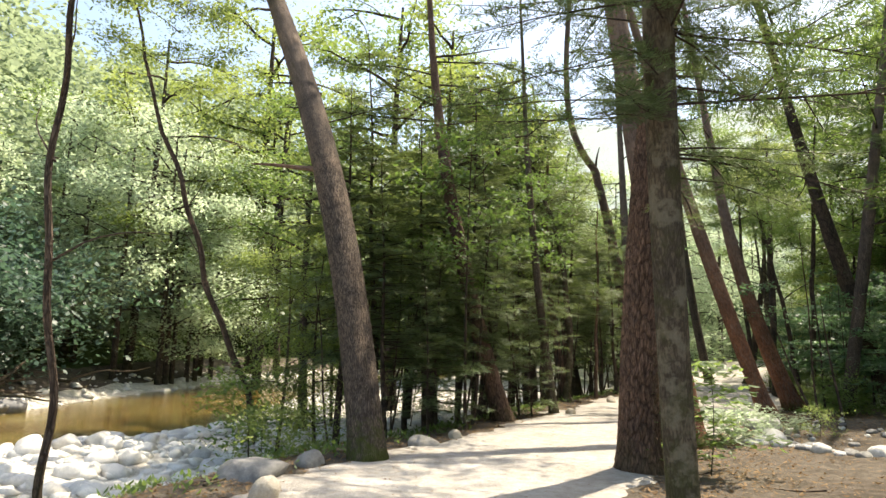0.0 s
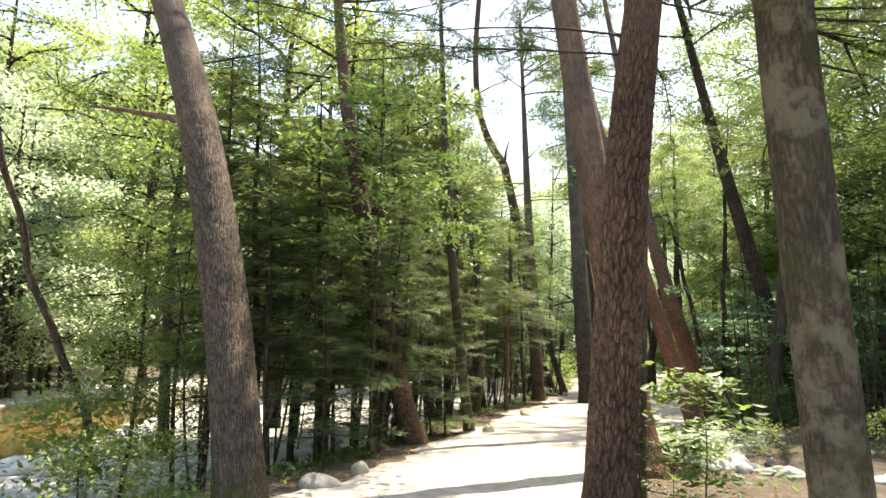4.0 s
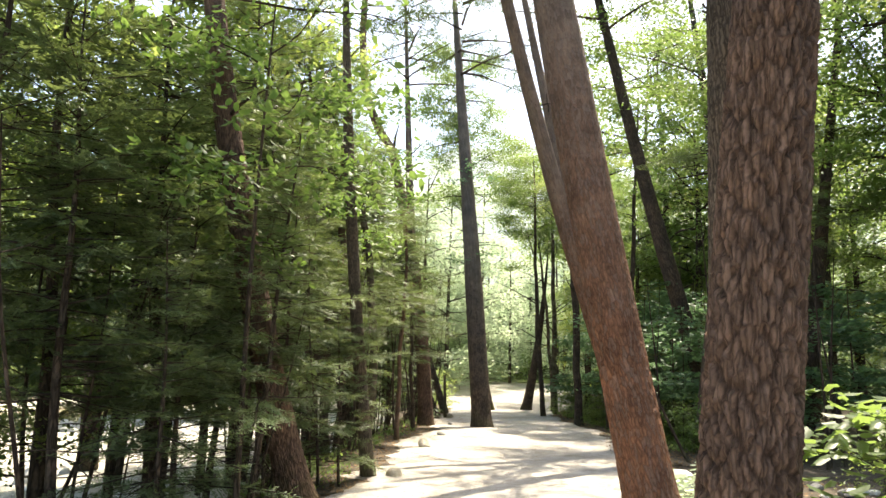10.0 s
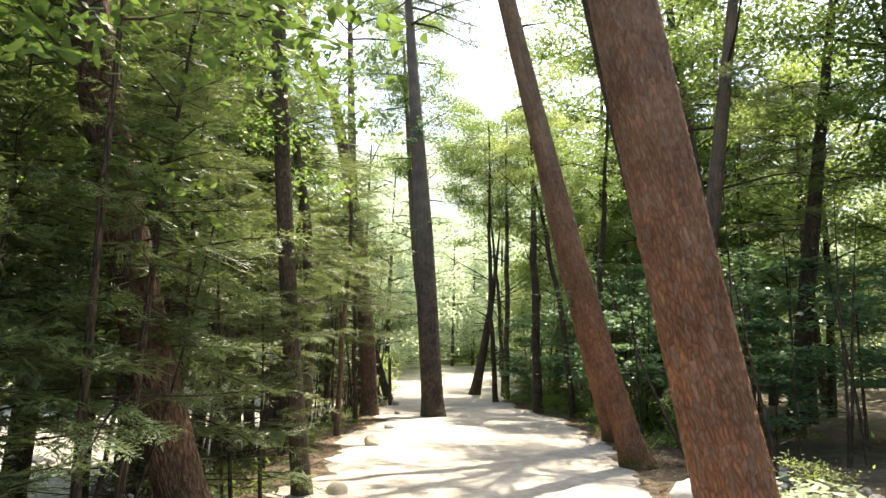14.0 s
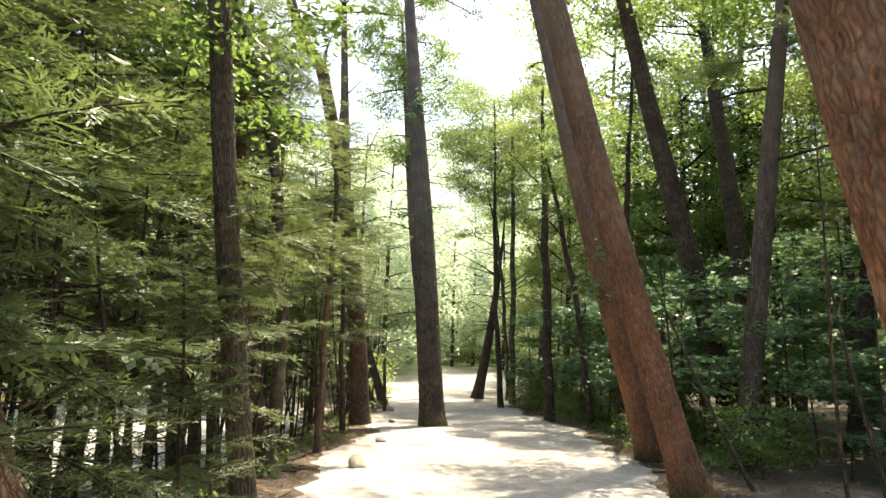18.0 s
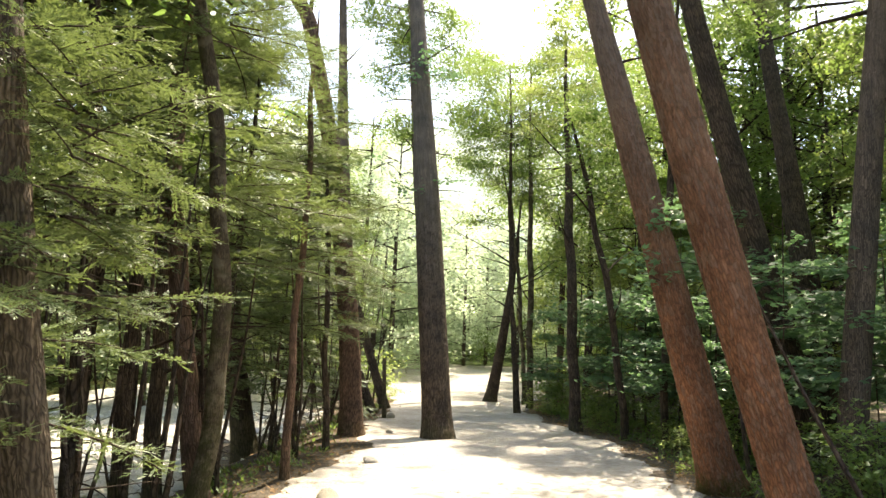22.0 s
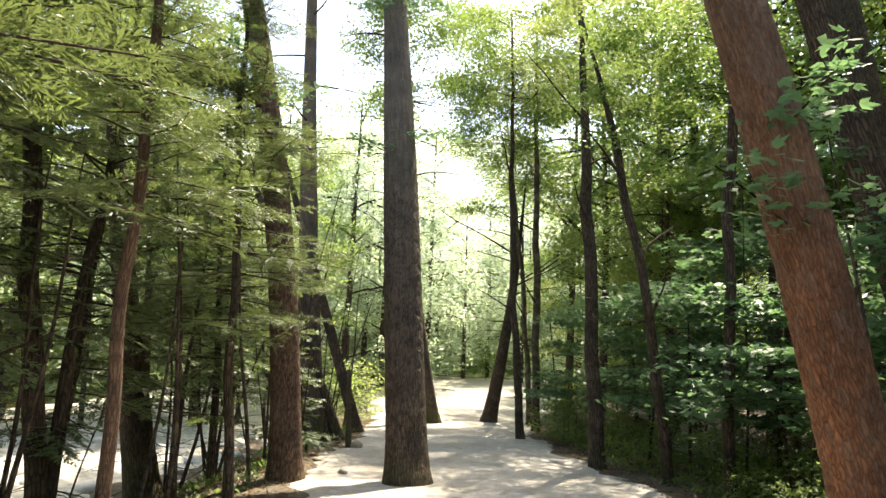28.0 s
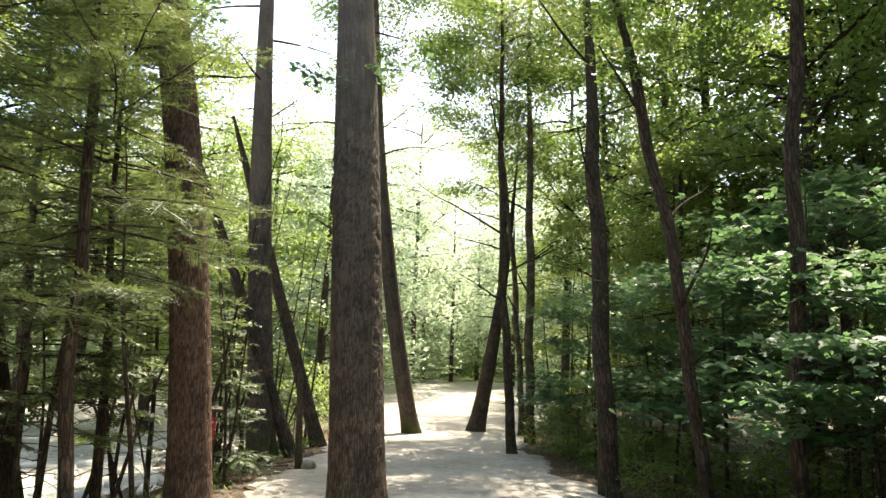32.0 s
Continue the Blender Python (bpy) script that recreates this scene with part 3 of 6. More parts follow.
def trunk_mesh(a, r0, dr, height, mat, segs=14, rings=24, top=6.0, relief=0.0, plate=0.055, flare=0.35, seed=0, foot=0.0, taper=0.72, wiggle=0.0):
    """A trunk from below the ground to its height, with a flared foot and raised bark plates."""
    z = np.concatenate([foot - 0.35 + (min(5.0, height) - foot + 0.35) * np.linspace(0, 1, rings), np.linspace(min(5.0, height), height, 12)[1:]]) if height > 5 else np.linspace(foot - 0.35, height, rings)
    path = axis_at(a, z, top)
    path[:, 0] += wiggle * (np.sin(z * 1.9 + seed) + 0.6 * np.sin(z * 4.3 + 2 * seed))
    path[:, 1] += wiggle * np.sin(z * 2.7 + seed)
    r = np.maximum(r0 + dr * np.minimum(z, top), 0.02)
    over = np.clip((z - 5.0) / max(height - 5.0, 0.1), 0, 1)
    r = r * (1 - taper * over) * (1 + flare * np.exp(-np.maximum(z - foot, 0) / 0.26))
    v, q, uv = tube(path, r, segs, seed, 0.018)
    groove = None
    if relief:
        n = len(z)
        V = v.reshape(n, segs, 3)
        out = unit(V - path[:, None])
        ang = np.arange(segs) / segs * 2 * np.pi
        wrap = 2 * np.pi * r0
        U, W = np.meshgrid(ang * r0, z, indexing="xy")
        warp = 0.02 * np.sin(W * 9 + U * 5) + 0.012 * np.sin(W * 23 - U * 11)
        e = cells((U + warp) % wrap, W + 0.03 * np.sin(U * 14), plate, plate * {"bark_tall_pine": 5.5, "bark_grey_pine": 4.5, "bark_red_pine": 3.2}.get(mat.name, 2.8), seed + 7, wrap)
        fade = 1 - step(4.0, 5.0, z)[:, None]
        groove = ((1 - step(0.02, 0.24, e)) * fade).ravel()
        d = relief * (step(0.02, 0.3, e) - 0.75) * fade
        g = np.random.default_rng(seed)
        d = d + g.normal(0, relief * 0.10, d.shape) * fade
        v = (V + out * d[..., None]).reshape(-1, 3)
    return mesh_np("trunk", v, q, mat, True, uv, None, 0, groove)


def limb(start, direction, length, radius, g, droop=0.1, n=7, wig=0.05):
    """A bent limb as points and radii."""
    pts, d = [np.array(start, float)], unit(np.array(direction, float))
    for _ in range(n - 1):
        d = unit(d + g.normal(0, wig, 3) + np.array([0, 0, -droop / n]))
        pts.append(pts[-1] + d * length / (n - 1))
    return np.array(pts), np.linspace(radius, radius * 0.25, n)


def pine_crown(seed, z0, z1, spread, tufts=260):
    """Limbs and needle tufts of a pine's crown, from z0 to z1 above its foot."""
    g = np.random.default_rng(seed)
    wood, cents = [], []
    for k in range(16):
        z = z0 + (z1 - z0) * (k + g.uniform(0, 1)) / 16
        az = g.uniform(0, 6.28)
        ln = spread * (1.05 - 0.6 * (z - z0) / (z1 - z0)) * g.uniform(0.6, 1.1)
        p, r = limb((0, 0, z), (math.cos(az), math.sin(az), 0.15), ln, 0.05, g, 0.2)
        wood.append(tube(p, r, 4))
        for s in np.linspace(0.35, 1, 9):
            i = s * (len(p) - 1)
            q0 = p[int(i)] + (p[min(int(i) + 1, len(p) - 1)] - p[int(i)]) * (i - int(i))
            for _ in range(tufts // 130):
                cents.append(q0 + g.normal(0, 0.32, 3) * (1, 1, 0.4))
    c = np.array(cents)
    n = 26
    base = np.repeat(c, n, 0)
    d = g.normal(0, 1, (len(base), 3)) + (0, 0, 0.4)
    sd = np.cross(d, g.normal(0, 1, (len(base), 3)))
    v, q = blades(base + g.normal(0, 0.06, base.shape), d, sd, g.uniform(0.12, 0.24, len(base)), 0.022)
    return [mesh_np("limb", w[0], w[1], TWIG, True, w[2]) for w in wood], mesh_np("crown", v, q, PINE)


CROWNS = [pine_crown(11, 0, 6, 3.2), pine_crown(12, 0, 7, 2.8), pine_crown(13, 0, 5, 3.6)]


def stub(parent, a, z, az, length, radius, top, seed, label="", rise=0.0, mat=None, droop=0.05):
    """A bare branch on a trunk."""
    g = np.random.default_rng(seed)
    s = axis_at(a, np.array([z]), top)[0]
    p, r = limb(s, (math.cos(radians(az)), math.sin(radians(az)), rise), length, radius, g, droop, 8, 0.06)
    v, q, uv = tube(p, r, 7, seed, 0.05)
    return part("branch", mesh_np("branch", v, q, mat or TWIG, True, uv), parent, label)


def big_tree(name, label, category, base, a, r0, dr, height, mat, top=6.0, segs=20, rings=40, relief=0.0, crown=None, crown_z=9.0, seed=0, plate=0.055, flare=0.3, group="trees along the path", crown_scale=1.0, taper=0.72, wiggle=0.0):
    x, y = base
    t = thing(name, (x, y, 0), label, category, group)
    part("trunk", trunk_mesh(a, r0, dr, height, mat, segs, rings, top, relief, plate, flare, seed, float(land(x, y)), taper, wiggle), t)
    if crown is not None:
        at = axis_at(a, np.array([crown_z]), top)[0]
        m = Matrix.Translation(at) @ pose(0, 0, 0, 0, 0, seed * 47 % 360) @ Matrix.Scale(crown_scale, 4)
        for me in CROWNS[crown][0]:
            part("limb", me, t, at=m)
        part("crown", CROWNS[crown][1], t, at=m)
    return t


ax = lambda bx, cx, by, cy: (0, bx, cx, 0, by, cy)
tree_a = big_tree("pine_tree", "tall leaning pine with grey furrowed bark and a mossy foot", "pine tree", (-0.92, 9.11), ax(-0.1801, -0.0185, 0.4843, 0.0085), 0.225, 0.003, 16, BARK_GREY, 7.0, 80, 180, 0.014, 0, 10, 1, 0.045, 0.2)
tree_b = big_tree("pine_tree", "stout upright pine with deeply plated brown bark at the path edge", "pine tree", (2.51, 8.96), ax(-0.0572, 0.0154, -0.1755, 0.0102), 0.248, -0.0137, 15, BARK_BROWN, 5.0, 112, 250, 0.03, 1, 9, 2, 0.075)
tree_b2 = big_tree("pine_tree", "slimmer lichen-grey trunk standing close behind a stout pine", "pine tree", (3.06, 9.64), ax(-0.0253, -0.0005, -0.1141, 0.0058), 0.108, 0.0025, 13, BARK_FLAKY, 4.5, 64, 160, 0.010, None, 9, 3, 0.04)
tree_c = big_tree("pine_tree", "leaning red-brown pine with plated bark, mossy at the foot", "pine tree", (4.03, 11.42), ax(-0.1036, -0.0021, 0.188, -0.0079), 0.236, -0.0010, 16, BARK_RED, 7.0, 84, 180, 0.010, 2, 10, 4, 0.05, 0.42)
# Second crown, added high up to shade the grey pine and dapple the path.
for me in CROWNS[0][0]:
    part("limb", me, tree_c, at=Matrix.Translation((-0.4, 1.3, 8.4)) @ pose(0, 0, 0, 0, 0, 130) @ Matrix.Scale(0.5, 4))
part("crown", CROWNS[0][1], tree_c, at=Matrix.Translation((-0.4, 1.3, 8.4)) @ pose(0, 0, 0, 0, 0, 130) @ Matrix.Scale(0.5, 4))
tree_d = big_tree("pine_tree", "slender leaning pine with orange-red plated bark", "pine tree", (7.74, 16.61), ax(-0.3755, 0.0056, 0.0299, -0.0026), 0.178, -0.0040, 16, BARK_RED, 8.5, 72, 170, 0.012, 0, 10.5, 5, 0.05, 0.6)
tree_e = big_tree("pine_tree", "leaning pine, reddish below and grey above", "pine tree", (9.75, 19.35), ax(-0.5969, 0.0467, -0.2665, 0.0471), 0.235, -0.0160, 16, BARK_RED, 6.0, 70, 160, 0.012, None, 10, 6, 0.05, 0.45)
tree_f = big_tree("pine_tree", "tall leaning dark pine deeper in the wood", "pine tree", (13.21, 20.52), ax(-0.3006, 0.0044, 0.072, -0.0002), 0.225, -0.0030, 17, BARK_DARK, 10, 30, 60, 0, 2, 11, 7)
big_tree("pine_tree", "tall dark upright trunk deeper in the wood", "pine tree", (16.16, 22.46), ax(0.0737, -0.0043, 0.1544, -0.0005), 0.28, -0.0058, 17, BARK_DARK, 8, 30, 60, 0, 0, 11, 8)
tree_h = big_tree("pine_tree", "smooth grey-brown trunk leaning gently over the undergrowth", "pine tree", (10.49, 18.22), ax(0.1633, -0.004, -0.0026, -0.0044), 0.162, -0.0022, 16, BARK_GREY, 10, 36, 80, 0, 1, 12.5, 9, crown_scale=0.5)
tree_m = big_tree("pine_tree", "tall straight dark pine standing in the sand of the path", "pine tree", (8.55, 25.21), ax(0.0241, 0.0004, 0.235, 0.0031), 0.292, -0.0040, 18, BARK_TALL, 8, 80, 220, 0.014, 2, 12, 10, 0.05, 0.25)
tree_k = big_tree("pine_tree", "crooked pine with a red-brown foot and a bent upper stem", "pine tree", (7.01, 25.86), ax(-0.0578, -0.0127, -0.0146, 0.0037), 0.215, -0.0078, 8.35, BARK_BROWN, 8, 60, 140, 0.012, None, 9, 11, 0.05, taper=0.05)
bend = np.array([(-1.28, 0.12, 8.1), (-1.36, 0.14, 8.4), (-1.70, 0.16, 8.8), (-2.02, 0.18, 9.4), (-2.26, 0.21, 10.1), (-2.39, 0.24, 10.8), (-2.47, 0.30, 12.0), (-2.46, 0.37, 13.5), (-2.3, 0.48, 16.0)])
k = np.interp(np.linspace(0, 8, 40), np.arange(9), bend[:, 0]), np.interp(np.linspace(0, 8, 40), np.arange(9), bend[:, 1]), np.interp(np.linspace(0, 8, 40), np.arange(9), bend[:, 2])
v, q, uv = tube(smooth_line(np.stack(k, 1), 6), np.linspace(0.15, 0.095, 40), 20, 11, 0.03)
part("upper_stem", mesh_np("upper_stem", v, q, BARK_BROWN, True, uv), tree_k, "bent upper stem above a kink")
for i, (p0, d, ln) in enumerate((((-1.34, 0.14, 8.4), (0.25, 0, 1), 0.9), ((-2.4, 0.25, 11.0), (0.9, 0, 0.35), 1.6), ((-2.45, 0.3, 12.2), (-0.9, 0.2, 0.3), 1.8), ((-2.45, 0.35, 13.2), (0.8, -0.3, 0.2), 1.5))):
    p, r = limb(p0, d, ln, 0.06 if i == 0 else 0.035, np.random.default_rng(60 + i), 0.1, 7, 0.08)
    w = tube(p, r, 6)
    part("branch", mesh_np("branch", w[0], w[1], TWIG, True, w[2]), tree_k, "broken dead stub" if i == 0 else "bare side branch")
tree_p = big_tree("pine_tree", "red-brown pine rising out of young firs", "pine tree", (1.29, 14.41), ax(-0.3532, 0.0168, -0.2775, 0.0237), 0.189, -0.0130, 14, BARK_BROWN, 8, 60, 140, 0.012, 1, 9.5, 12, 0.05, crown_scale=0.55)
tree_l = big_tree("oak_tree", "thin tree with flaking grey-brown bark at the path edge", "tree", (2.59, 16.10), ax(-0.1894, 0.0097, -0.181, 0.0148), 0.098, -0.0046, 11, BARK_FLAKY, 7, 48, 200, 0.008, None, 9, 13, 0.03)
tree_n = big_tree("pine_tree", "leaning grey pine standing in the sand beyond the path", "pine tree", (13.38, 35.0), ax(-0.238, 0.0133, -0.0098, 0.012), 0.215, -0.0040, 17, BARK_GREY, 9, 30, 70, 0, 0, 13, 14)
tree_s = big_tree("pine_tree", "dark trunk leaning over the sandy clearing", "tree", (15.46, 35.38), ax(0.172, -0.0115, -0.0999, -0.0025), 0.225, -0.024, 8.5, BARK_DARK, 7, 26, 50, 0, None, 9, 15)
tree_y = big_tree("pine_tree", "tall straight grey pine beside the river", "pine tree", (8.78, 31.07), ax(-0.0459, 0.0024, 0.25, -0.0040), 0.245, -0.0040, 19, BARK_GREY, 9, 30, 70, 0, 2, 14, 16)
tree_rt = big_tree("pine_tree", "dark leaning trunk in the shady wood", "pine tree", (14.03, 18.74), ax(0.139, -0.002, -0.051, -0.002), 0.20, -0.0080, 14, BARK_DARK, 7, 26, 50, 0, 0, 10, 17)
tree_t = big_tree("fir_tree", "slim mossy fir trunk with dark drooping branches", "fir tree", (1.63, 4.65), ax(-0.0462, 0.0065, 0.0765, -0.0008), 0.102, 0.0035, 9, BARK_MOSSY, 4.2, 56, 200, 0.0035, None, 9, 18, 0.04)
tree_q = big_tree("pine_tree", "broad dark trunk on the river bank", "pine tree", (5.23, 27.43), ax(-0.196, 0.004, -0.067, 0), 0.24, -0.024, 12, BARK_DARK, 5, 26, 50, 0, None, 8, 19)

SLIM_WOOD = (
    ("slim dark tree stem in a clump at the path edge", (13.6, 30.44), ax(-0.1177, 0.0046, -0.0188, -0.0043), 0.097, -0.0045, 10.4, BARK_DARK),
    ("slim grey tree stem in a clump at the path edge", (16.2, 34.2), ax(-0.057, -0.0058, -0.0238, 0.0031), 0.085, -0.004, 10.4, BARK_MOSSY),
    ("slim mossy tree stem in a clump at the path edge", (15.2, 32.3), ax(-0.0545, -0.0024, -0.0783, -0.0019), 0.115, -0.004, 11.5, BARK_MOSSY),
    ("straight brown tree stem at the path edge", (12.41, 26.03), ax(0.0422, 0.0009, 0.1209, 0.0001), 0.133, -0.0043, 10.4, BARK_DARK),
    ("slim stem bending over the undergrowth", (12.46, 24.38), ax(-0.1312, -0.0094, -0.0425, 0.01), 0.078, -0.0027, 7.3, BARK_DARK),
    ("straight dark stem among maples", (12.23, 23.01), ax(-0.0061, 0.0018, -0.0251, -0.0036), 0.074, -0.001, 10, BARK_DARK),
)
SLIM_BANK = (
    ("brown stem of a twin tree on the bank", (3.61, 19.95), ax(-0.2284, 0.0239, 0.2006, 0.0029), 0.105, -0.0026, 8, BARK_BROWN),
    ("dark stem of a twin tree on the bank", (3.49, 19.78), ax(0.1238, -0.0432, -0.0638, -0.0007), 0.093, -0.005, 7, BARK_MOSSY),
    ("straight dark stem on the river bank", (4.16, 24.39), ax(-0.1382, 0.002, 0.0177, 0.0042), 0.115, -0.006, 11, BARK_DARK),
    ("thin reddish fir stem", (4.74, 21.63), ax(0.0087, -0.0031, -0.0652, -0.0021), 0.055, -0.0046, 6, BARK_BROWN),
    ("thin dark fir stem", (5.99, 24.04), ax(-0.0729, 0.0046, -0.025, 0.0055), 0.055, -0.0045, 6, BARK_DARK),
    ("dark upright stem low on the river bank", (2.9, 21.9), ax(-0.02, 0.0, 0.05, 0.0), 0.10, -0.006, 9, BARK_DARK),
    ("dark leaning stem low on the river bank", (3.3, 22.6), ax(-0.05, 0.002, -0.02, 0.0), 0.11, -0.007, 9, BARK_DARK),
    ("thin crooked sapling on the stony bank", (-3.45, 6.32), ax(-0.064, 0.0143, -0.1367, 0.0082), 0.037, -0.0023, 8, BARK_DARK),
    ("slender leaning sapling over the river bed", (-3.95, 14.58), ax(-0.3258, 0.0043, -0.2985, 0.0054), 0.067, -0.0044, 10, BARK_DARK),
)
SLIM = SLIM_WOOD + SLIM_BANK
slim = [big_tree("slim_tree", lb, "tree", b, a, r, d, h, m, 6.0, 18, 50, 0, None, 9, 30 + i, group="slim trees", wiggle=0.045 if i == 13 else 0.06 if i == 14 else 0.02) for i, (lb, b, a, r, d, h, m) in enumerate(SLIM_WOOD + SLIM_BANK)]

# bare branches on the pines
stub(tree_a, (0, -0.1801, -0.0185, 0, 0.4843, 0.0085), 4.35, 185, 1.25, 0.055, 7, 41, "broken reddish branch", 0.02, BARK_RED)
stub(tree_a, (0, -0.1801, -0.0185, 0, 0.4843, 0.0085), 6.3, 182, 0.7, 0.03, 7, 42, "dead stub", -0.05)
stub(tree_a, (0, -0.1801, -0.0185, 0, 0.4843, 0.0085), 5.7, 178, 0.5, 0.025, 7, 43, "dead stub", 0.05)
stub(tree_a, (0, -0.1801, -0.0185, 0, 0.4843, 0.0085), 5.3, 25, 1.8, 0.016, 7, 44, "thin bare branch", 0.45)
stub(tree_b, (0, -0.0572, 0.0154, 0, -0.1755, 0.0102), 4.6, 165, 2.6, 0.014, 5, 45, "long thin bare branch", 0.1)
stub(tree_b, (0, -0.0572, 0.0154, 0, -0.1755, 0.0102), 5.6, 175, 2.8, 0.015, 5, 46, "long thin bare branch", 0.25)
stub(tree_b, (0, -0.0572, 0.0154, 0, -0.1755, 0.0102), 5.2, 140, 1.8, 0.014, 5, 47, "thin bare branch", 0.2)


TWIGGY_UPPER = ((tree_n, (0, -0.238, 0.0133, 0, -0.0098, 0.012), 9, (5.5, 6.6, 7.4, 8.3, 9.2, 10.1), 1.9), (tree_y, (0, -0.0459, 0.0024, 0, 0.25, -0.0040), 9, (6.5, 7.6, 8.7, 9.6, 10.8, 12.0), 2.0),
                          (tree_m, (0, 0.0241, 0.0004, 0, 0.235, 0.0031), 8, (6.2, 7.5, 8.6, 9.9), 1.2), (tree_e, (0, -0.5969, 0.0467, 0, -0.2665, 0.0471), 6, (5.2, 6.6, 7.8), 0.9),
                          (tree_k, (0, -0.0578, -0.0127, 0, -0.0146, 0.0037), 8, (3.4, 4.6, 6.0), 1.1), (tree_s, (0, 0.172, -0.0115, 0, -0.0999, -0.0025), 7, (3.1, 4.0, 5.0), 1.8))
TWIGGY_LOWER = ((tree_q, (0, -0.196, 0.004, 0, -0.067, 0), 5, (2.4, 3.3, 4.1, 5.0, 5.9), 1.5), (tree_b2, (0, -0.0253, -0.0005, 0, -0.1141, 0.0058), 4.5, (3.6, 4.6, 5.6), 0.8), (tree_d, (0, -0.3755, 0.0056, 0, 0.0299, -0.0026), 8.5, (6.4, 7.5), 0.7), (tree_c, (0, -0.1036, -0.0021, 0, 0.188, -0.0079), 7, (6.1, 7.3), 0.7),
                          (tree_p, (0, -0.3532, 0.0168, 0, -0.2775, 0.0237), 8, (4.2, 5.2, 6.3, 7.4), 1.4), (tree_h, (0, 0.1633, -0.004, 0, -0.0026, -0.0044), 10, (5.0, 6.3, 7.6), 2.4))
for t, a, top, zs, ln in TWIGGY_UPPER + TWIGGY_LOWER:
    for i, z in enumerate(zs):
        stub(t, a, z, 97 * i + 31 * len(zs) + z * 40, ln * (0.7 + 0.15 * (i % 4)), 0.016 + 0.008 * ln, top, 200 + i + int(z * 10), "bare side branch", 0.1 + 0.12 * (i % 3), None, 0.15)


for i, zs in ((0, (3.0, 3.6, 4.4, 5.2, 6.2)), (1, (3.2, 4.4, 5.6)), (2, (3.4, 4.2, 5.4, 6.4)), (3, (4.4, 5.6, 6.6)), (4, (2.4, 3.4, 4.6)), (11, (1.4, 2.2, 3.0)), (12, (1.2, 2.0, 3.2)), (13, (2.1, 3.0, 3.6)), (14, (2.2, 3.1, 4.0))):
    for k, z in enumerate(zs):
        stub(slim[i], SLIM[i][2], z, (195, 350, 160, 30, 230)[k] + 11 * i, 1.4 + 0.35 * ((k + i) % 3), 0.012 if i > 12 else 0.026, 6.0, 420 + 10 * i + k, "bare side branch", 0.55, None, -0.1 if k % 2 else 0.35)


def sprig(parent, a, top, z, az, seed, n=4, mat=None):
    """A small leafy shoot growing out of a trunk."""
    g = np.random.default_rng(seed)
    s = axis_at(a, np.array([z]), top)[0]
    p, rr = limb(s, (math.cos(radians(az)), math.sin(radians(az)), 0.25), 0.9, 0.008, g, 0.3, 6, 0.1)
    wood = tube(p, rr, 5)
    v, q = leaf_cloud(g, p[1:2 + n], 0.15, 15, 0.09, 0.35, 0.2, "lobed", 0.35)
    twig = part("shoot", mesh_np("shoot", wood[0], wood[1], TWIG, True, wood[2]), parent, "thin leafy shoot")
    tagged(part("leaves", mesh_np("leaves", v, q, mat or MAPLE), twig, "small green lobed leaves"), kind="stuff")


for t, a, top, shoots in ((tree_e, (0, -0.5969, 0.0467, 0, -0.2665, 0.0471), 6, ((2.5, 200), (2.75, 320), (3.1, 250), (3.3, 20))), (tree_f, (0, -0.3006, 0.0044, 0, 0.072, -0.0002), 10, ((3.2, 210), (3.6, 300), (4.0, 180))),
                          (tree_h, (0, 0.1633, -0.004, 0, -0.0026, -0.0044), 10, ((2.2, 230), (2.8, 170), (3.0, 300))), (tree_m, (0, 0.0241, 0.0004, 0, 0.235, 0.0031), 8, ((5.1, 200), (5.4, 330), (8.0, 210), (8.2, 330), (8.4, 270))),
                          (tree_k, (0, -0.0578, -0.0127, 0, -0.0146, 0.0037), 8, ((5.2, 300), (6.0, 180)))):
    for i, (z, az) in enumerate(shoots):
        sprig(t, a, top, z, az, 500 + i + int(z * 10))


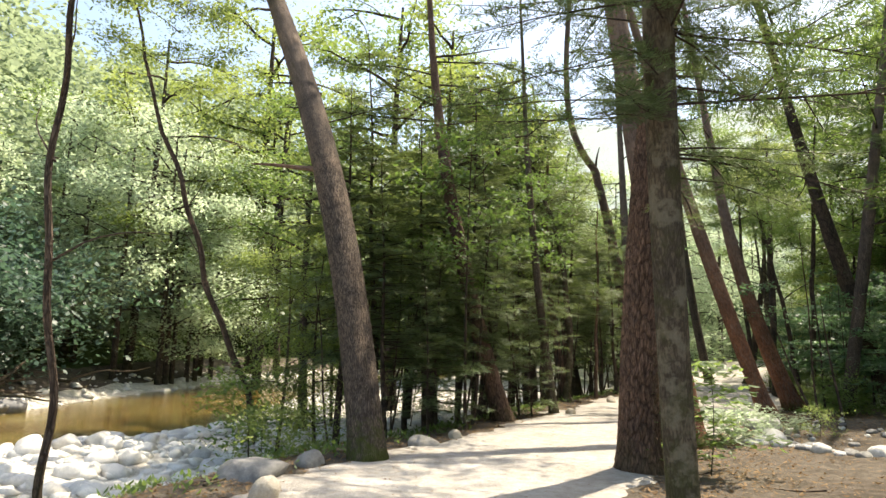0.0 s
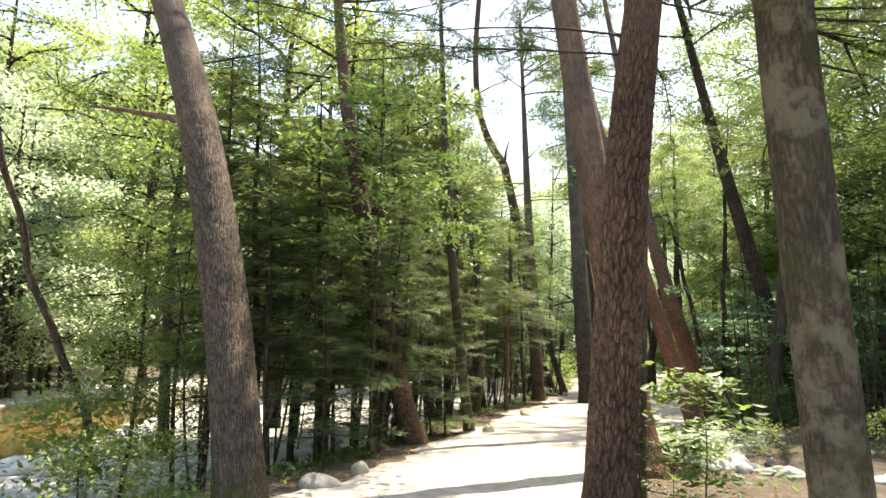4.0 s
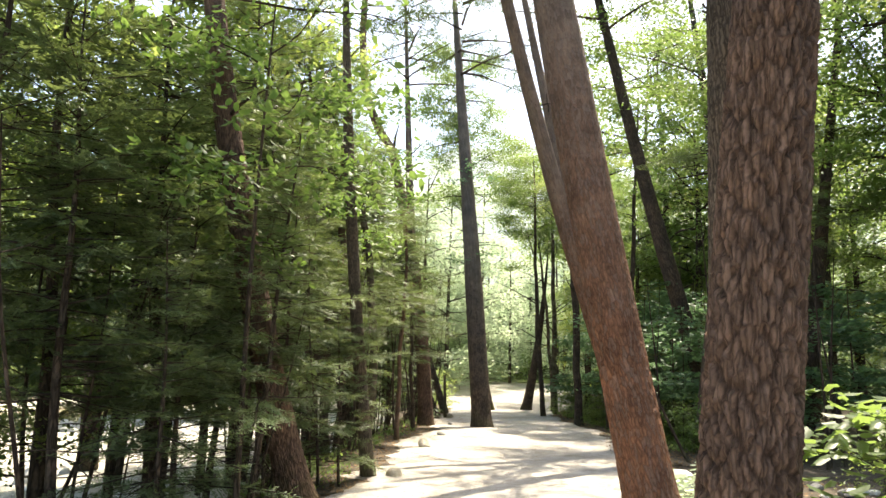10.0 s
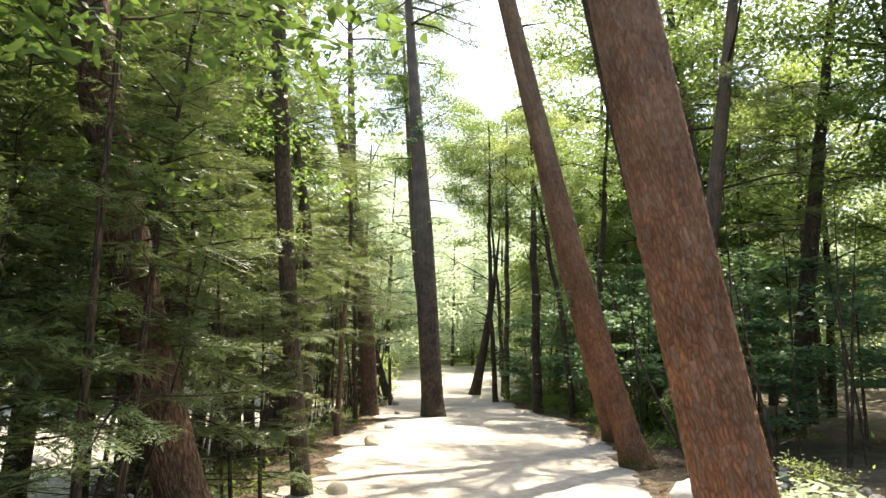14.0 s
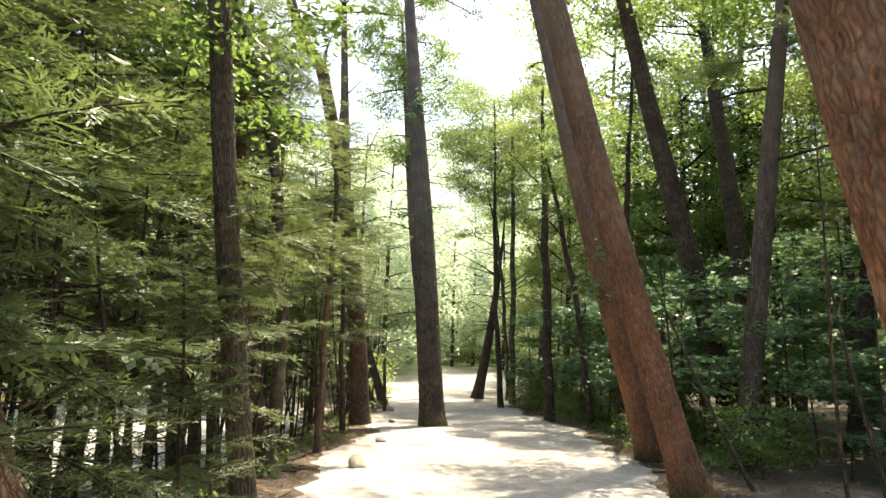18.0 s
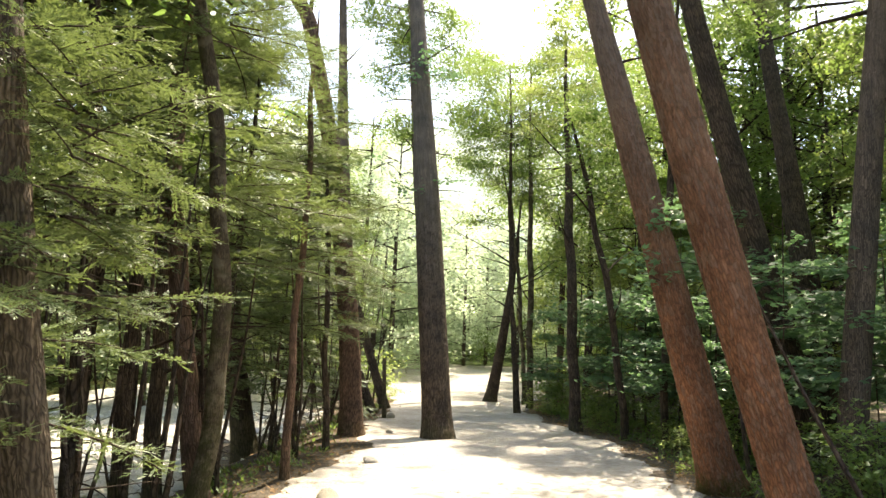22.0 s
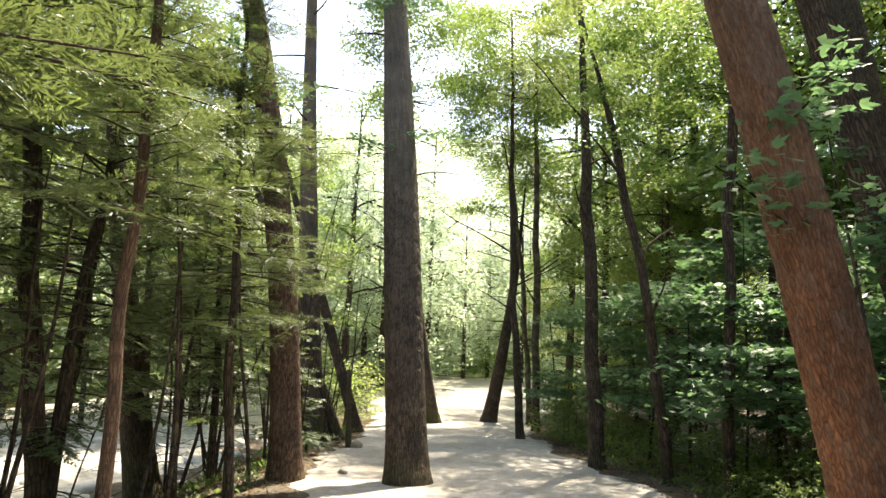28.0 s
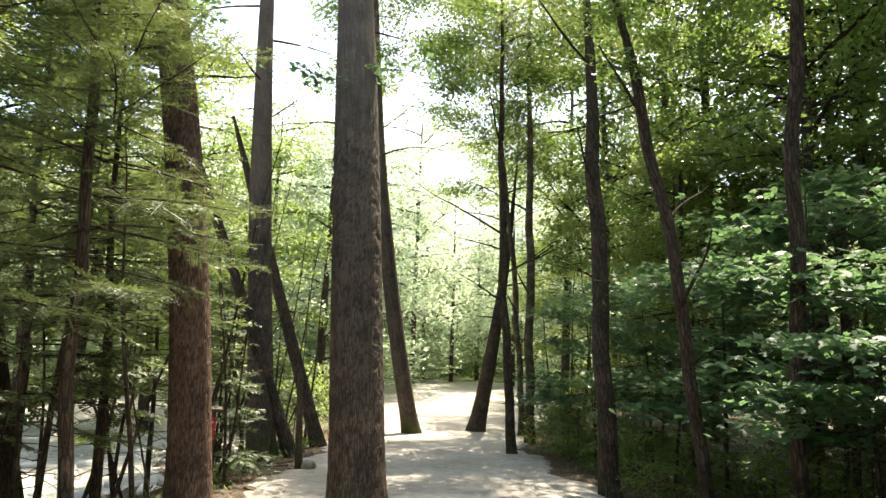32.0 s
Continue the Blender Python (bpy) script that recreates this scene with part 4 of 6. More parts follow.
# ---- firs ----
def fir_template(seed, height, base, spread, whorl=0.24, step_len=0.095, brush=False):
    """A young fir: a stem, and boughs with flat sprays; brush: shoots of single needles, for firs close to the path."""
    g = np.random.default_rng(seed)
    boughs = []
    z = base
    while z < height - 0.15:
        f = (z - base) / (height - base)
        for k in range(4 if f < 0.3 else 5 if f < 0.6 else 4):
            B, A, S, L, W = [], [], [], [], []
            az = g.uniform(0, 6.283)
            ln = spread * (1 - f) ** 0.7 * g.uniform(0.5, 1.15) + 0.15
            zz = z + g.uniform(-0.1, 0.1)
            rise = 0.3 * f - 0.02 + g.normal(0, 0.08)
            p, r = limb((0, 0, zz), (math.cos(az), math.sin(az), rise), ln, 0.005 + 0.004 * ln, g, 0.18, 6, 0.06)
            wood = tube(p, r, 4)
            s = 0.1 if f > 0.5 else 0.2
            while s < 1.0:
                i = s * (len(p) - 1)
                i0 = min(int(i), len(p) - 2)
                q0 = p[i0] + (p[i0 + 1] - p[i0]) * (i - i0)
                d = unit(p[i0 + 1] - p[i0])
                sidev = unit(np.cross(d, (0, 0, 1.0)))
                for sg in (-1, 1):
                    tl = (0.30 * ln * (1 - s) ** 0.8 + 0.09) * g.uniform(0.5, 1.25)
                    td = unit(d * 0.8 + sidev * sg + np.array([0, 0, g.normal(-0.16, 0.26)]))
                    tw = unit(np.cross(td, (0, 0, 1.0)) + g.normal(0, 0.4, 3))
                    B.append(q0), A.append(td), S.append(tw), L.append(tl), W.append(0.014)
                    m = max(1, int(tl / 0.043))
                    for h in range(m):
                        o = q0 + td * tl * (h + 0.6) / (m + 0.4)
                        for s2 in (-1, 1):
                            d0 = unit(td + tw * s2 * 0.9 + g.normal(0, 0.12, 3))
                            flat_side = unit(np.cross(td, (0, 0, 1.0)) - td * s2 + g.normal(0, 0.2, 3))
                            reach = g.uniform(0.05, 0.08)
                            if not brush:
                                B.append(o), A.append(d0), S.append(flat_side), L.append(reach), W.append(g.uniform(0.03, 0.042))
                                continue
                            for n, (open_out, back) in enumerate(((-0.55, 0.0), (0.55, 0.25), (-0.3, 0.5), (0.35, 0.7), (0.0, 0.85))):
                                B.append(o + d0 * reach * back), A.append(unit(d0 + flat_side * open_out + (0, 0, g.uniform(-0.05, 0.4)))), S.append(unit(flat_side + g.normal(0, 0.3, 3))), L.append(g.uniform(0.03, 0.048)), W.append(0.0105)
                s += step_len / ln
            B.append(p[-1] - unit(p[-1] - p[-2]) * 0.05), A.append(unit(p[-1] - p[-2])), S.append(sidev), L.append(0.14), W.append(0.02)
            v, q = blades(np.array(B), np.array(A), np.array(S), np.array(L), np.array(W), 0.12, 0.62)
            both = join([wood, (v, q, np.zeros((len(v), 2)))])
            boughs.append(mesh_np("bough", both[0], both[1], TWIG, False, both[2], FIR, len(wood[1])))
        z += whorl * g.uniform(0.85, 1.45)
    zs = np.linspace(-0.3, height, 12)
    stem = tube(np.stack([0.02 * np.sin(zs * 2 + seed), 0.02 * np.cos(zs * 1.7), zs], 1), np.linspace(0.010 * height, 0.006, 12), 8)
    dead = []
    for _ in range(12):
        az = g.uniform(0, 6.283)
        p, r = limb((0, 0, g.uniform(0.3, base + 0.4)), (math.cos(az), math.sin(az), g.uniform(-0.25, 0.15)), g.uniform(0.3, 0.9), 0.007, g, 0.2, 5, 0.1)
        w = tube(p, r, 4)
        dead.append(mesh_np("dead_twig", w[0], w[1], TWIG, True, w[2]))
    return mesh_np("trunk", stem[0], stem[1], BARK_DARK, True, stem[2]), boughs, dead


FIRS = [fir_template(51, 6.0, 1.7, 1.8, 0.235), fir_template(52, 5.0, 1.4, 1.5, 0.23), fir_template(53, 3.4, 0.5, 1.05, 0.21), fir_template(54, 7.2, 2.0, 1.9, 0.275)]
FINE = {1: fir_template(52, 5.0, 1.4, 1.5, 0.23, brush=True), 2: fir_template(53, 3.4, 0.5, 1.05, 0.21, brush=True), 3: fir_template(54, 7.2, 2.0, 1.9, 0.275, brush=True)}
FIR_LABELS = ("tall young fir with drooping dark green sprays", "young fir with dense flat needle sprays", "small fir with pale green sprays lit by the sun", "tall young fir bare at the foot with layered boughs")


def fir(kind, x, y, turn, scale=1.0):
    z = float(land(x, y))
    m = Matrix.Translation((x, y, z)) @ pose(0, 0, 0, (turn * 7) % 5 - 2.5, (turn * 13) % 5 - 2.5, turn) @ Matrix.Scale(scale, 4)
    t = thing("fir_tree", m, FIR_LABELS[kind], "fir tree", "young firs on the bank")
    near = kind in FINE and float(offset(PATH_LEFT, np.array([x]), np.array([y]))[0]) < 2.6 and y < 25
    stem, boughs, dead = FINE[kind] if near else FIRS[kind]
    part("trunk", stem, t)
    for me in boughs:
        part("bough", me, t)
    for me in dead:
        part("dead_twig", me, t)
    return t


def needle_branch(parent, a, z, az, length, top, seed, rise=0.05, first=0.25, radius=0.013):
    """A pine branch with tufts of needles along its outer part."""
    g = np.random.default_rng(seed)
    s = axis_at(a, np.array([z]), top)[0]
    p, r = limb(s, (math.cos(radians(az)), math.sin(radians(az)), rise), length, radius, g, 0.15, 9, 0.07)
    bits, cents = [tube(p, r, 6, seed)], []
    for f in np.linspace(first, 1.0, int(length * 6)):
        i = f * 8
        i0 = min(int(i), 7)
        q0 = p[i0] + (p[i0 + 1] - p[i0]) * (i - i0)
        w, wr = limb(q0, unit(p[i0 + 1] - p[i0]) + g.normal(0, 0.6, 3) * (1, 1, 0.4), g.uniform(0.2, 0.6), 0.007, g, 0.1, 5, 0.08)
        bits.append(tube(w, wr, 4))
        cents += [w[2], w[3], w[4]]
    c = np.repeat(np.array(cents), 22, 0)
    d = g.normal(0, 1, c.shape) + (0, 0, 0.2)
    v, q = blades(c + g.normal(0, 0.03, c.shape), d, np.cross(d, g.normal(0, 1, c.shape)), g.uniform(0.08, 0.15, len(c)), 0.011)
    wood = join(bits)
    both = join([wood, (v, q, np.zeros((len(v), 2)))])
    part("bough", mesh_np("bough", both[0], both[1], TWIG, False, both[2], PINE, len(wood[1])), parent, "dark needle-clad branch")


B_AXIS = (0, -0.0572, 0.0154, 0, -0.1755, 0.0102)
for i, (z, az, ln, rise) in enumerate(((4.4, 172, 2.6, 0.05), (5.3, 158, 3.0, 0.1), (5.9, 185, 2.4, 0.0), (5.0, 10, 2.2, 0.0), (5.7, 335, 2.6, 0.05), (6.3, 30, 2.4, 0.0), (4.6, 40, 1.8, -0.05), (6.6, 120, 2.5, 0.0))):
    needle_branch(tree_b, B_AXIS, z, az, ln, 5.0, 300 + i, rise)

P_AXIS = (0, -0.3532, 0.0168, 0, -0.2775, 0.0237)
for i, (z, az, ln, rise) in enumerate(((5.6, 10, 2.4, 0.15), (6.3, -25, 2.6, 0.1), (6.8, 35, 2.4, 0.1), (7.3, 0, 2.6, 0.05), (6.0, 170, 2.0, 0.1), (7.0, 200, 2.2, 0.1))):
    needle_branch(tree_p, P_AXIS, z, az, ln, 8.0, 360 + i, rise, 0.25, 0.02)

FIRS_NEAR = (
    (1, -1.0, 12.6, 10, 1.05), (0, -0.3, 14.4, 80, 1.15), (2, 1.1, 15.2, 150, 1.15), (2, 2.0, 15.4, 40, 0.68),  (0, 0.4, 16.6, 200, 1.0), (1, 1.7, 17.9, 250, 1.0),
    (3, -0.9, 17.2, 300, 1.15), (3, 1.2, 16.4, 20, 0.92), (3, 6.2, 27.0, 75, 0.95), (3, 11.6, 10.8, 30, 1.2), (3, 3.0, 24.8, 140, 1.4),
    (3, 1.7, 21.1, 60, 1.5), (3, 0.5, 19.8, 95, 1.25), (3, 2.3, 23.2, 180, 1.45), (3, 5.3, 28.4, 15, 1.2),
)
FIRS_BANK = (
    (0, 4.2, 25.4, 210, 0.9), (1, 5.6, 26.6, 260, 0.9), (1, 6.9, 30.0, 85, 0.95),
    (0, 8.6, 34.8, 235, 0.9), (3, -1.9, 13.1, 42, 1.0), (2, 9.4, 33.6, 90, 0.9), (2, 7.6, 28.6, 140, 0.75), (2, -0.2, 12.2, 75, 0.8),
    (2, 15.2, 28.2, 20, 0.9), (1, 0.62, 13.35, 200, 0.85), (2, -0.1, 13.3, 320, 1.05), (3, 0.9, 18.6, 110, 1.4), (3, 4.2, 24.4, 250, 1.3), (3, 2.5, 20.3, 25, 1.5), (3, -1.3, 14.2, 70, 1.2),
)
for k, x, y, turn, sc in FIRS_NEAR + FIRS_BANK:
    fir(k, x, y, turn, sc)
# boughs of the mossy fir beside the path
T_AXIS = (0, -0.0462, 0.0065, 0, 0.0765, -0.0008)
for i, (z, az, ln, rise) in enumerate(((2.9, 15, 2.4, 0.1), (3.3, -20, 2.8, 0.05), (3.5, 40, 2.6, 0.1), (3.9, 5, 3.0, 0.0), (4.2, -35, 2.6, 0.05), (4.4, 60, 2.4, 0.0))):
    needle_branch(tree_t, T_AXIS, z, az, ln, 4.2, 340 + i, rise, 0.1, 0.011)
for i, me in enumerate(FINE[1][1][0:70]):
    if i % 3:
        part("bough", me, tree_t, at=Matrix.Translation((-0.05, 0.25, 1.7)) @ Matrix.Scale(0.75, 4))
for i, me in enumerate(FINE[3][1][8:50]):
    part("bough", me, tree_t, at=Matrix.Translation((0.0, 0.3, 1.5)) @ pose(0, 0, 0, 0, 0, 70) @ Matrix.Scale(0.95, 4))


# ---- broad-leaved trees ----
def broad_template(seed, height, base, spread, clumps, per, size, mat, trunk_r, flat=0.45, boughs=15, loose=0.27, oval=False, rise=0.35, tilt=0.5):
    """A broad-leaved tree: stem, forking limbs and a crown of leaf sprays with gaps."""
    g = np.random.default_rng(seed)
    wood, cents = [], []
    zs = np.linspace(-0.3, height * 0.93, 14)
    bend = g.uniform(-1, 1, 4)
    stem = np.stack([0.035 * height * bend[0] * np.sin(zs / height * 3 + bend[1]), 0.035 * height * bend[2] * np.sin(zs / height * 2.6 + bend[3]), zs], 1)
    stem[:, :2] -= stem[0, :2]
    tr = tube(stem, np.linspace(trunk_r, trunk_r * 0.2, 14), 9, seed, 0.03)
    for k in range(boughs):
        f = (k + g.uniform(0, 0.9)) / boughs
        z = base + (height * 0.92 - base) * f
        az = k * 2.4 + g.uniform(-0.5, 0.5)
        ln = spread * (0.55 + 0.75 * math.sin(math.pi * (0.18 + 0.72 * f))) * g.uniform(0.6, 1.0)
        s = np.array([np.interp(z, zs, stem[:, 0]), np.interp(z, zs, stem[:, 1]), z])
        p, r = limb(s, (math.cos(az), math.sin(az), rise + g.uniform(-0.25, 0.25)), ln, trunk_r * 0.32, g, 0.35, 8, 0.12)
        wood.append(tube(p, r, 3))
        for _ in range(3):
            i = g.integers(2, 6)
            d = unit(p[i + 1] - p[i]) + g.normal(0, 0.6, 3) * (1, 1, 0.5 * min(1, flat * 2))
            p2, r2 = limb(p[i], d, ln * g.uniform(0.3, 0.55), trunk_r * 0.14, g, 0.3, 6, 0.15)
            wood.append(tube(p2, r2, 3))
            cents += [p2[j] + g.normal(0, 0.12, 3) * (1, 1, min(1, flat * 2)) for j in (2, 3, 4, 5, 5)]
        cents += [p[j] + g.normal(0, 0.12, 3) * (1, 1, min(1, flat * 2)) for j in (4, 5, 6, 7, 7)]
    c = np.array(cents)
    c = c[g.permutation(len(c))[: clumps]] if len(c) > clumps else c
    v, q = leaf_cloud(g, c, loose, per, size, flat, 0.25, oval, tilt)
    limbs = []
    for k in range(boughs):
        w = join(wood[4 * k: 4 * k + 4])
        limbs.append(mesh_np("limb", w[0], w[1], TWIG, True, w[2]))
    whole = join(wood)
    return mesh_np("trunk", tr[0], tr[1], BARK_DARK, True, tr[2]), limbs, mesh_np("crown", v, q, mat), mesh_np("branchwork", whole[0], whole[1], TWIG, True, whole[2])


BROAD = [
    broad_template(71, 9.5, 2.6, 2.3, 190, 40, 0.118, LEAF, 0.13),
    broad_template(72, 11.0, 3.2, 2.6, 190, 40, 0.124, LEAF_YELLOW, 0.15),
    broad_template(73, 8.0, 1.4, 2.0, 180, 38, 0.112, LEAF, 0.09),
    broad_template(74, 7.0, 0.8, 1.9, 160, 42, 0.105, LEAF_YELLOW, 0.07),
    broad_template(75, 12.0, 4.5, 2.8, 200, 40, 0.128, LEAF, 0.18),
    broad_template(77, 14.5, 3.6, 3.4, 280, 34, 0.155, LEAF, 0.17, 0.45, 20, 0.34),
    broad_template(76, 5.2, 2.4, 1.35, 130, 16, 0.10, LEAF_SHADE, 0.03, 0.25, 10, 0.2, True),
]
MAPLES = [broad_template(81, 3.4, 1.15, 1.6, 150, 17, 0.12, MAPLE, 0.035, 0.1, 9, 0.24, "lobed", 0.16, 0.34), broad_template(82, 4.6, 1.35, 1.8, 180, 17, 0.12, MAPLE, 0.05, 0.1, 11, 0.26, "lobed", 0.16, 0.34)]
BROAD += [broad_template(78, 8.5, 0.8, 2.4, 190, 42, 0.115, LEAF_HAZE_GLARE, 0.10), broad_template(79, 8.6, 3.6, 2.3, 320, 38, 0.105, LEAF, 0.05, 0.3, 16, 0.27), broad_template(80, 8.0, 1.2, 2.3, 330, 42, 0.105, LEAF_YELLOW, 0.05, 0.3, 16, 0.27)]
SHRUBS = [broad_template(91, 1.25, 0.15, 0.6, 90, 10, 0.088, LEAF, 0.014, 0.4, 12, 0.13, True), broad_template(92, 0.8, 0.08, 0.6, 90, 10, 0.072, LEAF_YELLOW, 0.01, 0.4, 12, 0.12, True), broad_template(93, 1.5, 0.3, 0.62, 64, 7, 0.135, LEAF, 0.012, 0.2, 9, 0.12, True, 0.3, 0.22), broad_template(94, 0.9, 0.2, 0.7, 80, 8, 0.13, LEAF_HAZE_GLARE, 0.012, 0.2, 8, 0.14, True, 0.2, 0.16)]
SHRUBS.append(broad_template(95, 1.3, 0.1, 0.75, 110, 16, 0.07, LEAF_TEAL_SHADED, 0.014, 0.45, 12, 0.15))
SPRUNG = (
    (BROAD, ("broad-leaved tree with a mid-green airy crown", "tall broad-leaved tree with yellow-green sunlit leaves", "bushy broad-leaved tree with leaves down to head height", "low leafy tree with bright yellow-green leaves", "tall broad-leaved tree with a high crown", "tall spreading broad-leaved tree of the dense wood", "slender sapling with loose bright leaves", "rounded tree with silvery-green leaves, painted pale for haze and sun glare", "airy high-crowned tree with mid-green leaves", "airy tree with loose sprays of lime-green leaves"), "broadleaf_tree", "tree", "trees of the wood"),
    (MAPLES, ("young maple with flat layers of dark green leaves", "maple sapling with spreading layered boughs"), "maple_tree", "maple", "maple saplings"),
    (SHRUBS, ("leafy green shrub at the path edge", "low yellow-green shrub on the forest floor", "leafy sapling bush with large bright leaves beside a pine", "low shrub with leaves painted pale for sun glare and haze", "dense blue-green bush on the far bank, shade painted into its leaves"), "shrub", "shrub", "shrubs"),
)


def leafy(family, kind, x, y, turn, scale=1.0, stretch=1.0):
    temps, labels, name, cat, group = SPRUNG[family]
    z = float(land(x, y))
    m = Matrix.Translation((x, y, z)) @ pose(0, 0, 0, 0, 0, turn) @ Matrix.Diagonal((scale, scale, scale * stretch, 1))
    t = thing(name, m, labels[kind], cat, group)
    stem, limbs, crown, whole = temps[kind]
    part("trunk", stem, t)
    aside = max(float(offset(PATH_LEFT, np.array([x]), np.array([y]))[0]), -float(offset(PATH_RIGHT, np.array([x]), np.array([y]))[0]))
    if aside > 6.5 or y > 38:
        part("branchwork", whole, t)
    else:
        for me in limbs:
            part("limb", me, t)
    part("crown", crown, t)
    return t


# crowns on the slim stems at the path edge
def crown_on(tree, a, z, kind, turn, scale, top=6.0):
    at = axis_at(a, np.array([z]), top)[0]
    m = Matrix.Translation(at) @ pose(0, 0, 0, 0, 0, turn) @ Matrix.Scale(scale, 4)
    for me in BROAD[kind][1]:
        part("limb", me, tree, at=m)
    part("crown", BROAD[kind][2], tree, at=m)


for i, kind, z, turn, sc in ((13, 9, 3.9, 10, 0.5), (14, 9, 5.6, 70, 0.65)):
    crown_on(slim[i], SLIM[i][2], z, kind, turn, sc)
crown_on(tree_l, (0, -0.1894, 0.0097, 0, -0.181, 0.0148), 1.6, 6, 60, 0.8)
# Leafy crown added high on this pine so its shadow dapples the path.
crown_on(tree_f, (0, -0.3006, 0.0044, 0, 0.072, -0.0002), 4.6, 8, 40, 1.0, 10)
crown_on(tree_n, (0, -0.238, 0.0133, 0, -0.0098, 0.012), 5.0, 8, 15, 1.1, 9)
crown_on(tree_rt, (0, 0.139, -0.002, 0, -0.051, -0.002), 2.5, 8, 240, 1.15, 7)
crown_on(tree_n, (0, -0.238, 0.0133, 0, -0.0098, 0.012), 8.5, 8, 115, 1.1, 9)
crown_on(slim[4], SLIM[4][2], 3.0, 6, 30, 0.8)
crown_on(slim[5], SLIM[5][2], 3.8, 6, 130, 0.8)
for i, kind, z, turn, sc in ((0, 8, 4.2, 200, 0.8), (1, 8, 3.2, 140, 0.95), (2, 8, 4.8, 75, 0.9), (3, 9, 6.2, 20, 0.6), (4, 8, 3.6, 310, 0.55)):
    crown_on(slim[i], SLIM[i][2], z, kind, turn, sc)


def bough_on(tree, a, z, kind, first, last, scale, turn, top=6.0):
    """Needle boughs of a fir on a stem that stands already."""
    at = axis_at(a, np.array([z]), top)[0]
    m = Matrix.Translation(at) @ pose(0, 0, 0, 0, 0, turn) @ Matrix.Scale(scale, 4)
    for me in FINE[kind][1][first:last]:
        part("bough", me, tree, at=m)


bough_on(slim[0], SLIM[0][2], 5.0, 1, 34, 54, 1.0, 20)
bough_on(slim[2], SLIM[2][2], 5.5, 1, 36, 54, 1.0, 120)
bough_on(tree_l, (0, -0.1894, 0.0097, 0, -0.181, 0.0148), 0.9, 1, 0, 32, 0.6, 200, 7)
bough_on(slim[8], SLIM[8][2], 1.6, 3, 20, 70, 0.9, 40)
bough_on(slim[9], SLIM[9][2], 1.0, 1, 10, 55, 0.9, 90)
bough_on(slim[10], SLIM[10][2], 0.4, 3, 0, 110, 0.85, 200)
bough_on(tree_rt, (0, 0.139, -0.002, 0, -0.051, -0.002), 2.6, 3, 0, 45, 1.1, 60, 7)
bough_on(tree_h, (0, 0.1633, -0.004, 0, -0.0026, -0.0044), 4.6, 3, 6, 16, 0.95, 150, 10)
bough_on(slim[6], SLIM[6][2], 3.2, 1, 24, 50, 0.8, 300)
bough_on(slim[7], SLIM[7][2], 3.4, 1, 0, 40, 0.8, 10)

WOOD_SHADY = (
    (0, 16.5, 17.0, 10), (1, 18.5, 21.5, 70), (4, 18.5, 27.5, 190), (1, 21.5, 26.0, 250), (0, 18.0, 30.0, 310), (0, 20.8, 32.0, 40),
    (2, 23.5, 35.0, 100), (1, 24.5, 31.0, 160), (4, 22.5, 18.0, 220), (0, 20.0, 14.0, 280), (4, 16.0, 14.8, 340), (1, 17.5, 11.5, 55),
    (4, 13.6, 8.2, 115), (0, 15.0, 8.0, 175), (0, 21.0, 8.0, 235), (2, 25.0, 12.5, 295), (1, 26.0, 22.0, 355), (0, 27.0, 38.0, 25),
    (1, 31.0, 43.0, 85), (2, 29.0, 31.0, 205),
)
WOOD_MIDDLE = (
    (4, 10.8, 5.6, 265), (0, 19.5, 17.5, 33), (4, 24.5, 27.5, 171), (0, 21.5, 23.0, 222), (1, 28.5, 17.5, 61), (1, 25.0, 36.0, 181),
    (1, 12.6, 12.4, 277), (2, 22.5, 12.0, 144), (0, 13.4, 10.4, 12), (2, 17.0, 14.2, 222), (2, 19.0, 24.0, 21), (9, 17.5, 13.0, 0),
    (9, 21.0, 20.0, 40), (9, 20.0, 24.5, 80), (5, 22.5, 29.0, 120), (5, 22.5, 34.5, 160), (5, 27.0, 27.0, 200), (9, 24.5, 15.5, 240),
    (5, 18.5, 8.5, 280), (5, 13.6, 5.6, 320),
)
WOOD_TALL = (
    (5, 28.5, 40.5, 15), (5, 25.5, 38.5, 50), (5, 29.5, 46.5, 90), (5, 36.0, 55.0, 10), (5, 31.5, 58.5, 70), (5, 26.5, 63.5, 30),
    (5, 37.5, 49.0, 120), (5, 21.5, 26.6, 130), (5, 7.4, 41.5, 170), (5, 33.0, 47.0, 210), (5, 13.2, 53.0, 250), (5, 21.9, 33.2, 290),
    (0, -1.0, 20.6, 255), (0, -3.4, 17.6, 30), (1, -0.3, 18.4, 100), (4, 16.6, 17.8, 60), (1, -3.2, 39.0, 10), (0, 1.5, 42.0, 200),
    (4, 5.0, 47.0, 80), (1, -11.0, 40.0, 140),
)
WOOD_BANK = (
    (0, -7.5, 41.5, 30), (1, 5.2, 42.5, 45), (3, 8.8, 41.0, 105), (0, 11.4, 45.0, 165), (4, 1.2, 20.8, 225), (1, -0.5, 44.0, 285),
    (6, 0.45, 12.7, 80), (3, -3.1, 13.4, 20), (3, -2.3, 13.2, 160), (2, -1.4, 15.0, 250), (1, 11.5, 50.0, 20), (0, 18.6, 57.0, 80),
    (1, 24.0, 62.0, 140), (4, 29.5, 61.0, 200), (1, 34.0, 56.0, 260), (0, 32.5, 49.0, 320), (2, 29.5, 43.5, 10), (1, 20.6, 60.5, 210),
    (2, 16.4, 54.0, 110), (1, -14.0, 31.0, 5),
)
